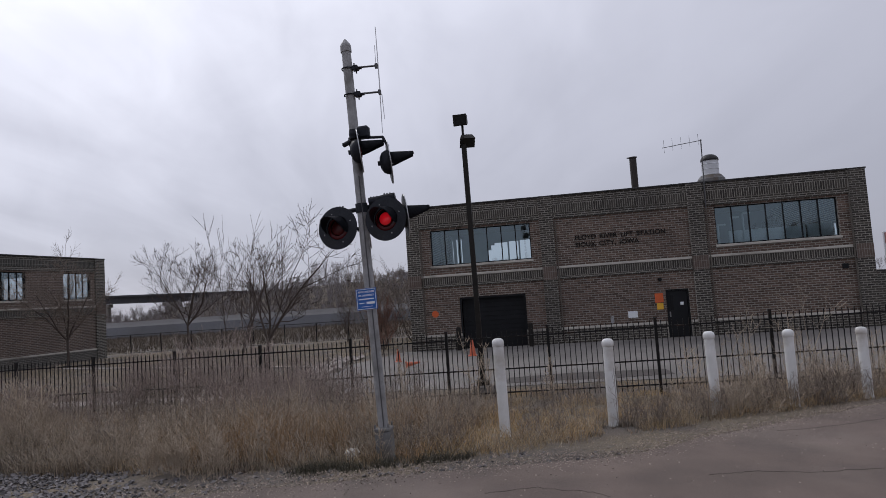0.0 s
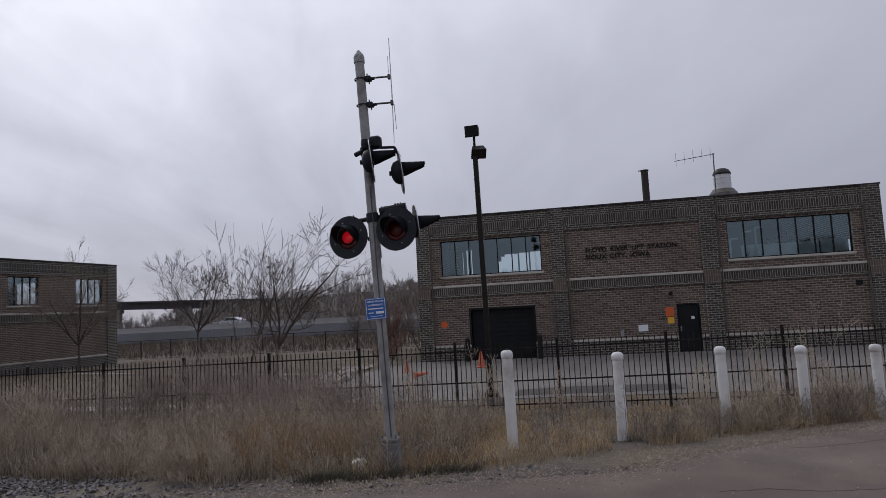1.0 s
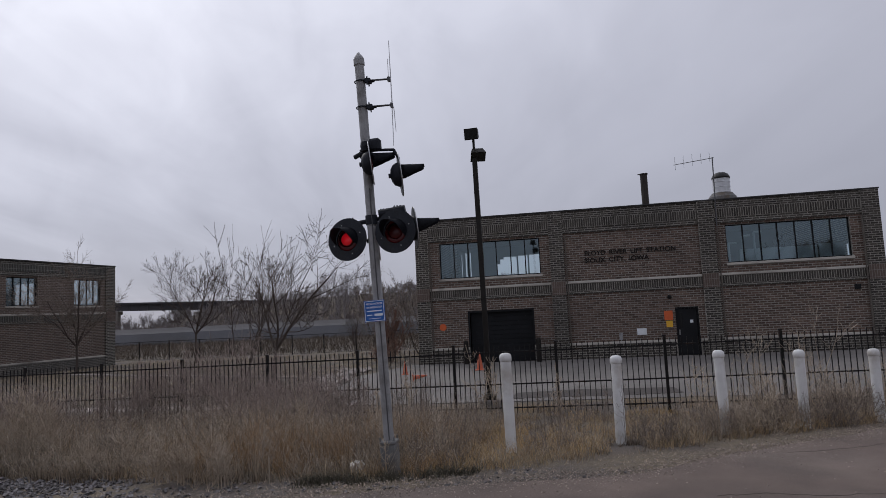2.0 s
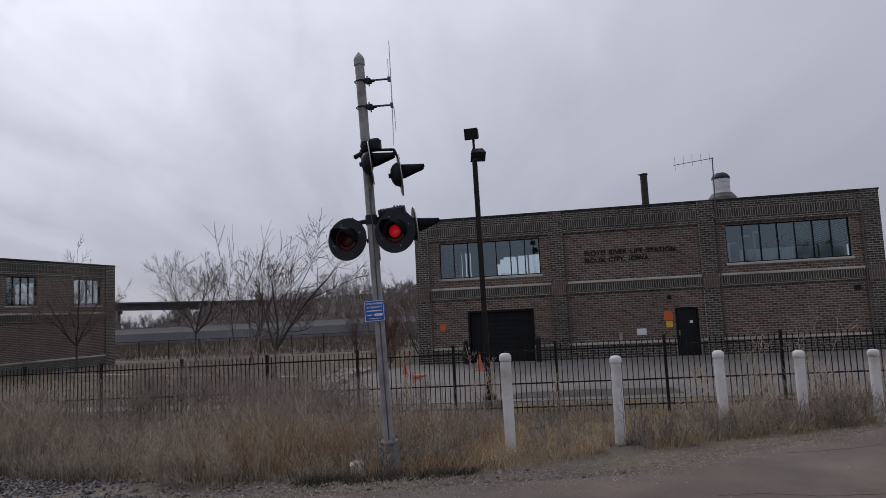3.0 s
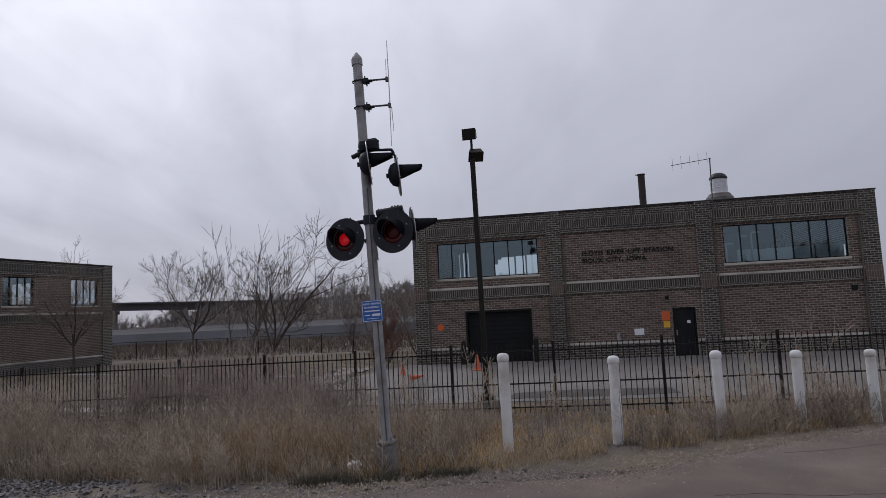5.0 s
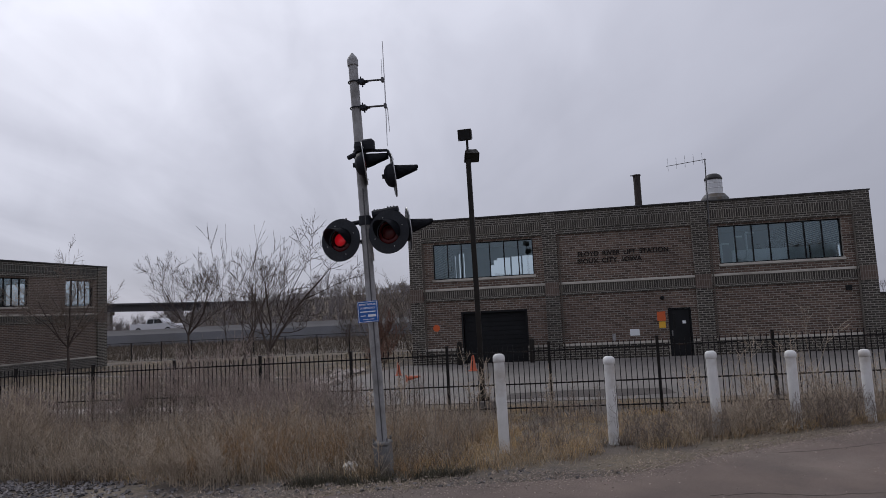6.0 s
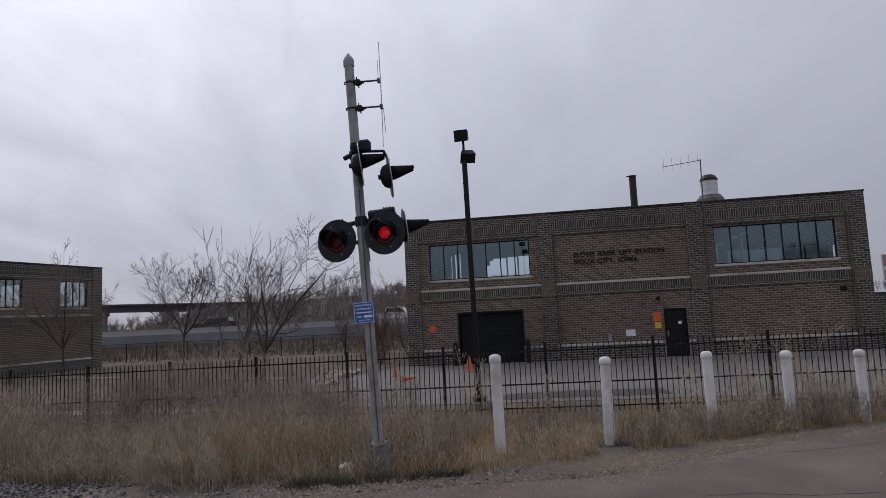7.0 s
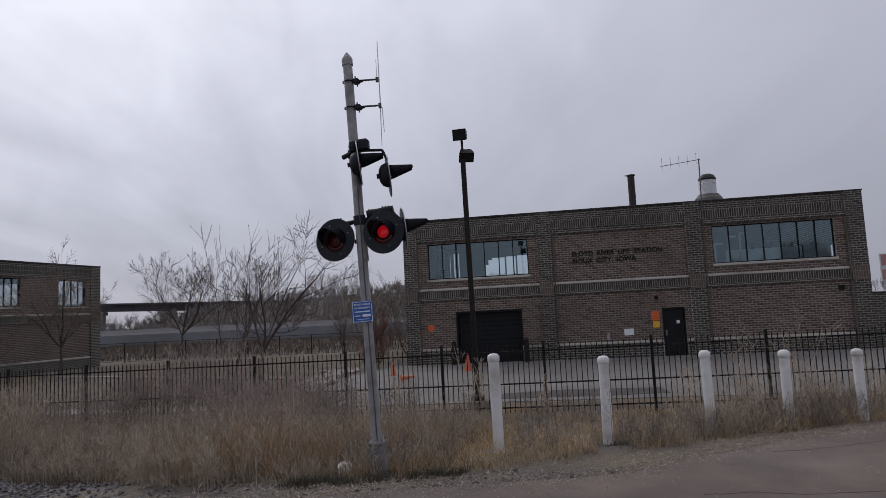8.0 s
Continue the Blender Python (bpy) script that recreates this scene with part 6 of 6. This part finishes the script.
def gravels():
    rng = random.Random(91)
    spots = []
    while len(spots) < 4200:
        x, y = rng.uniform(-5.5, 0.9), rng.uniform(6.2, 8.75)
        if y > veg_edge(x) + 0.25 or rng.random() < max(0, (x + 0.6) / 1.5):
            continue
        spots.append((x, y, land(x, y) + rng.uniform(-0.01, 0.03), rng.uniform(0.016, 0.045)))
    stones("track_ballast", spots, M["gravel"], "grey crushed-stone track ballast", "gravel")
    spots = []
    while len(spots) < 9000:
        x = rng.uniform(-1.0, 13)
        y = road_edge(x) + (rng.gauss(0.1, 0.24) if rng.random() < 0.93 else rng.uniform(-2.5, 0.3))
        if y > veg_edge(x) + 0.2:
            continue
        spots.append((x, y, land(x, min(y, road_edge(x))) + (0.015 if y < road_edge(x) else -0.005), rng.uniform(0.004, 0.015)))
    stones("shoulder_gravel", spots, M["dirt_gravel"], "loose brown gravel along the road edge", "gravel")
    spots = []
    for k in range(170):
        f = rng.random()
        x, y = -3.0 - 0.9 * f + rng.gauss(0, 0.3), 20.5 + 8.0 * f + rng.gauss(0, 0.4)
        spots.append((x, y, land(x, y) + 0.05, rng.uniform(0.08, 0.26)))
    stones("broken_concrete", spots, M["walk"], "pale broken concrete rubble along the drive edge", "rubble")


def ground_litter():
    """Dead stems and leaf scraps lying on the bare verge, and a low dark green patch by the signal."""
    rng = random.Random(61)
    flat = []
    while len(flat) < 5200:
        x, y = rng.uniform(-3.5, 12.0), rng.uniform(6.4, 13.5)
        e = road_edge(x)
        if y < e + rng.gauss(0.1, 0.25) or y > veg_edge(x) + 0.5:
            continue
        a, l = rng.uniform(0, math.tau), rng.uniform(0.02, 0.12)
        z = land(x, y) + 0.008
        p, q = (x, y, z), (x + math.cos(a) * l, y + math.sin(a) * l, z + rng.uniform(0.0, 0.03))
        flat.append((p, ((p[0] + q[0]) / 2, (p[1] + q[1]) / 2, z + 0.012), q, rng.uniform(0.003, 0.012), a + 1.57))
    ob = ribbon_mesh("ground_litter", flat, M["litter"])
    tagged(ob, "dead stems and leaf scraps on the bare verge", "litter", kind="stuff")
    green = []
    for k in range(2600):
        x = rng.uniform(2.0, 4.1)
        y = float(np.interp(x, [2.0, 2.8, 3.4, 4.1], [7.95, 7.98, 8.2, 8.4])) + rng.gauss(0, 0.13)
        if noise.noise(Vector((x * 3.0, y * 3.0, 9.0))) < -0.12:
            continue
        green.append(blade(rng, x, y, land(x, y), rng.uniform(0.03, 0.13), 1.8, rng.uniform(0.004, 0.008)))
    ob = ribbon_mesh("green_grass", green, M["green"])
    tagged(ob, "low dark green grass at the foot of the signal", "grass", kind="stuff")
    spots = []
    while len(spots) < 1100:
        x, y = rng.uniform(-2.5, 6.0), rng.uniform(6.3, 9.0)
        if y < road_edge(x) + 0.1 or y > veg_edge(x) + 0.3:
            continue
        spots.append((x, y, land(x, y), rng.choice((0.006, 0.009, 0.012, 0.02, 0.035))))
    stones("verge_stones", spots, M["gravel"], "scattered stones on the dirt verge", "gravel")


M["green"] = mat("dark_green_grass", (0.072, 0.066, 0.045), 0.9, random_tint=0.5, bump=0)
ground_litter()
tall_grass()
straw_grass()
weeds()
trees()
weed_bushes()
far_woods()
woods_across()
bank_brush()
lawn_grass()
gravels()

# ------------------------------------------------------------------ small things in the yard and on the road


def traffic_cone():
    root = thing("traffic_cone", Matrix.Identity(4), "faded orange traffic cone on the concrete yard", "traffic cone", "traffic cones")
    bm = bmesh.new()
    lathe(bm, [(0.145, 0.035), (0.135, 0.05), (0.035, 0.68), (0.028, 0.70), (0.0, 0.70)], 18)
    part("cone_body", bm, M["cone"], root, smooth=False)
    bm = bmesh.new()
    box(bm, (-0.18, -0.18, 0.0), (0.18, 0.18, 0.035), bevel=0.01)
    part("cone_base", bm, M["cone"], root)
    return root


first = traffic_cone()
first.matrix_world = pose(1.72, 27.0, land(1.72, 27) + 0.022)
copy_thing(first, pose(-1.15, 26.1, land(-1.2, 26.1) + 0.022, 0, 0, 25) @ Matrix.Scale(0.74, 4))
fallen = copy_thing(first, pose(-0.25, 23.5, land(-0.35, 23.9) + 0.135, 0, 84, 20) @ Matrix.Scale(0.74, 4))
tagged(fallen, "orange traffic cone lying on its side")


def road_cracks():
    rng = random.Random(5)
    for pts in ([(6.6, 7.5), (7.1, 7.62), (7.7, 7.6), (8.4, 7.8), (9.6, 7.9)], [(4.4, 6.75), (4.9, 6.95), (5.35, 6.85), (5.6, 6.7)], [(7.9, 9.6), (8.8, 9.95), (9.7, 10.5)]):
        verts, faces, line = [], [], []
        for (xa, ya), (xb, yb) in zip(pts, pts[1:]):
            for k in range(8):
                f = k / 8
                line.append((xa + (xb - xa) * f, ya + (yb - ya) * f + rng.gauss(0, 0.015)))
        for x, y in line:
            w = rng.uniform(0.0015, 0.006)
            z = land(x, min(y, road_edge(x))) + 0.0185
            verts += [(x, y - w, z), (x, y + w, z), (x, y - w, z - 0.003), (x, y + w, z - 0.003)]
        for k in range(len(line) - 1):
            i = k * 4
            faces += [(i, i + 4, i + 5, i + 1), (i + 2, i + 3, i + 7, i + 6), (i, i + 2, i + 6, i + 4), (i + 1, i + 5, i + 7, i + 3)]
        tagged(from_arrays("road_crack", verts, faces, M["crack"]), "dark ragged crack in the asphalt road", "crack", kind="structure")


road_cracks()


def litter():
    bm = bmesh.new()
    bmesh.ops.create_icosphere(bm, subdivisions=3, radius=0.095)
    for v in bm.verts:
        v.co *= 1 + 0.45 * noise.noise(v.co * 18)
        v.co.z *= 0.8
    ob = part("plastic_bag", bm, M["plastic_bag"])
    ob.matrix_world = pose(2.52, 8.55, land(2.52, 8.55) + 0.09)
    tagged(ob, "crumpled pale plastic bag in the grass", "litter")


litter()


def roadside_sign():
    root = thing("roadside_sign", pose(34.1, 60, 0.2), "pale and red sign board on two posts", "sign")
    bm = bmesh.new()
    box(bm, (-1.9, 0, 3.05), (1.9, 0.15, 5.32), bevel=0.03)
    board = part("board", bm, M["white_paint"], root)
    bm = bmesh.new()
    box(bm, (-1.8, -0.02, 4.32), (1.8, -0.003, 5.22))
    box(bm, (-1.8, -0.02, 3.15), (1.8, -0.003, 3.98))
    part("board_panel", bm, M["sign_faded"], board, "faded red panels")
    for x in (-1.4, 1.4):
        bm = bmesh.new()
        box(bm, (x - 0.08, 0.16, -0.3), (x + 0.08, 0.3, 5.2))
        part("post", bm, M["pole_dark"], root)


M["sign_faded"] = mat("faded_red_paint", (0.42, 0.22, 0.20), 0.6, var=0.1)
roadside_sign()

# ------------------------------------------------------------------ vehicles


def vehicle(name, label, paint, length, height, body, glass, wheels, wheel_r, width=1.9, belt=1.0):
    """A road vehicle heading along local +x. body: side outline; glass: side window outlines."""
    root = thing(name, Matrix.Identity(4), label, "car")

    def half(z):
        return width / 2 - max(0.0, z - belt) * 0.22 - max(0.0, 0.45 - z) * 0.15

    bm = bmesh.new()
    a = [bm.verts.new((x, -half(z), z)) for x, z in body]
    b = [bm.verts.new((x, half(z), z)) for x, z in body]
    bm.faces.new(a)
    bm.faces.new(b[::-1])
    for k in range(len(body)):
        k2 = (k + 1) % len(body)
        bm.faces.new((a[k2], a[k], b[k], b[k2]))
    bmesh.ops.recalc_face_normals(bm, faces=bm.faces)
    bmesh.ops.bevel(bm, geom=[e for e in bm.edges if abs(e.verts[0].co.y - e.verts[1].co.y) < 0.3], offset=0.045, segments=2, affect="EDGES")
    part("body", bm, paint, root, smooth=False)
    for poly in glass:
        for s in (-1, 1):
            bm = bmesh.new()
            o = [bm.verts.new((x, s * (half(z) + 0.012), z)) for x, z in poly]
            i = [bm.verts.new((x, s * (half(z) - 0.05), z)) for x, z in poly]
            bm.faces.new(o if s < 0 else o[::-1])
            for k in range(len(poly)):
                k2 = (k + 1) % len(poly)
                bm.faces.new((o[k], o[k2], i[k2], i[k]))
            bmesh.ops.recalc_face_normals(bm, faces=bm.faces)
            part("side_window", bm, M["car_glass"], root, "dark side glass")
    for x in wheels:
        for s in (-1, 1):
            bm = bmesh.new()
            y0 = s * (width / 2 - 0.10)
            lathe(bm, [(0.0, -0.13), (wheel_r * 0.9, -0.13), (wheel_r, -0.09), (wheel_r, 0.09), (wheel_r * 0.9, 0.13), (0.0, 0.13)], 20, Matrix.Translation((x, y0, wheel_r)) @ pose(0, 0, 0, 90))
            ty = part("tyre", bm, M["tyre"], root)
            bm = bmesh.new()
            lathe(bm, [(0.0, -0.015), (wheel_r * 0.62, -0.015), (wheel_r * 0.55, 0.015), (0.0, 0.02)], 16, Matrix.Translation((x, y0 + s * 0.135, wheel_r)) @ pose(0, 0, 0, 90))
            part("rim", bm, M["rim"], ty)
    xs = [p[0] for p in body]
    for s in (-1, 1):
        bm = bmesh.new()
        box(bm, (max(xs) - 0.22, s * (width / 2 - 0.28) - 0.16, 0.66), (max(xs) + 0.012, s * (width / 2 - 0.28) + 0.16, 0.82), bevel=0.02)
        part("headlight", bm, M["head_clear"], root)
        bm = bmesh.new()
        box(bm, (min(xs) - 0.012, s * (width / 2 - 0.16) - 0.1, 0.85), (min(xs) + 0.15, s * (width / 2 - 0.16) + 0.1, 1.15), bevel=0.02)
        part("tail_light", bm, M["tail_red"], root)
    return root


def arch(x, r, z):
    """The outline of a wheel opening, front to back."""
    return [(x + r * math.cos(a), max(z, 0.02 + r * 0.92 * math.sin(a) + r * 0.35)) for a in (math.pi * k / 6 for k in range(7))]


def all_vehicles():
    wa, wb = 1.55, -1.45
    suv = vehicle("white_suv", "white sport utility vehicle driving on the highway", M["car_white"], 5.0, 1.78,
                  [(2.45, 0.35), (2.5, 0.75), (2.35, 0.98), (1.15, 1.12), (0.45, 1.72), (-1.9, 1.78), (-2.35, 1.2), (-2.45, 0.45)] + arch(wb, 0.42, 0.35)[::-1] + arch(wa, 0.42, 0.35)[::-1],
                  [[(0.95, 1.14), (0.45, 1.62), (-0.3, 1.66), (-0.3, 1.14)], [(-0.38, 1.14), (-0.38, 1.66), (-1.15, 1.67), (-1.15, 1.14)], [(-1.23, 1.14), (-1.23, 1.66), (-1.85, 1.66), (-2.1, 1.2)]], (wa, wb), 0.37, 1.95, 1.1)
    dark = vehicle("black_suv", "black sport utility vehicle driving on the highway", M["car_dark"], 5.5, 1.9,
                   [(2.7, 0.35), (2.75, 0.8), (2.6, 1.05), (1.35, 1.15), (0.6, 1.80), (-2.35, 1.86), (-2.65, 1.3), (-2.7, 0.45)] + arch(-1.6, 0.44, 0.35)[::-1] + arch(1.75, 0.44, 0.35)[::-1],
                   [[(1.1, 1.18), (0.6, 1.70), (-0.2, 1.73), (-0.2, 1.18)], [(-0.28, 1.18), (-0.28, 1.73), (-1.2, 1.74), (-1.2, 1.18)], [(-1.28, 1.18), (-1.28, 1.73), (-2.25, 1.73), (-2.45, 1.25)]], (1.75, -1.6), 0.39, 2.0, 1.15)
    sedan = vehicle("silver_sedan", "silver sedan driving on the highway", M["car_silver"], 4.6, 1.45,
                    [(2.25, 0.32), (2.3, 0.62), (2.1, 0.80), (0.95, 0.95), (0.15, 1.42), (-0.95, 1.43), (-1.75, 1.03), (-2.25, 0.98), (-2.28, 0.42)] + arch(-1.35, 0.36, 0.3)[::-1] + arch(1.4, 0.36, 0.3)[::-1],
                    [[(0.75, 0.98), (0.15, 1.33), (-0.35, 1.35), (-0.35, 0.98)], [(-0.42, 0.98), (-0.42, 1.35), (-0.9, 1.34), (-1.5, 1.03)]], (1.4, -1.35), 0.33, 1.82, 0.95)
    truck = vehicle("white_pickup", "white crew-cab pickup truck driving on the highway", M["car_white"], 6.2, 1.9,
                    [(3.05, 0.42), (3.1, 0.95), (2.95, 1.15), (1.6, 1.22), (0.95, 1.86), (-0.75, 1.88), (-0.95, 1.25), (-3.0, 1.25), (-3.1, 0.6)] + arch(-1.9, 0.46, 0.42)[::-1] + arch(2.05, 0.46, 0.42)[::-1],
                    [[(1.4, 1.25), (0.92, 1.76), (0.2, 1.78), (0.2, 1.25)], [(0.12, 1.25), (0.12, 1.78), (-0.65, 1.78), (-0.78, 1.25)]], (2.05, -1.9), 0.41, 2.0, 1.2)
    return sedan, suv, truck, dark


CARS = all_vehicles()


def motions():
    ticks = [k * 0.5 for k in range(17)]
    sedan, suv, truck, dark = CARS
    deck = 1.65
    for car, x0, v, y, turn in ((sedan, -7.6, -34.4, 88.0, 180), (suv, 86.2, -32.4, 88.0, 180), (truck, -227.2, 30.6, 75.0, 0), (dark, 185.1, -32.5, 88.0, 180)):
        walk(car, [(t, pose(x0 + v * t, y, deck, rz=turn)) for t in ticks])
    # the two flashing lenses turn over in alternation
    beat, start = 0.677, 0.385
    for lens, lit in zip(LENSES, (False, True)):
        rows = [(0.0, pose(0, 0, 0, rz=0 if lit else 180))]
        for k in range(12):
            t = start + k * beat
            if t > 7.9:
                break
            a, b = (0, 180) if lit else (180, 0)
            for dt, f in ((-0.05, 0.0), (-0.0167, 0.33), (0.0167, 0.67), (0.05, 1.0)):
                rows.append((t + dt, pose(0, 0, 0, rz=a + (b - a) * f)))
            lit = not lit
        rows.append((8.0, pose(0, 0, 0, rz=0 if lit else 180)))
        walk(lens, rows)


motions()
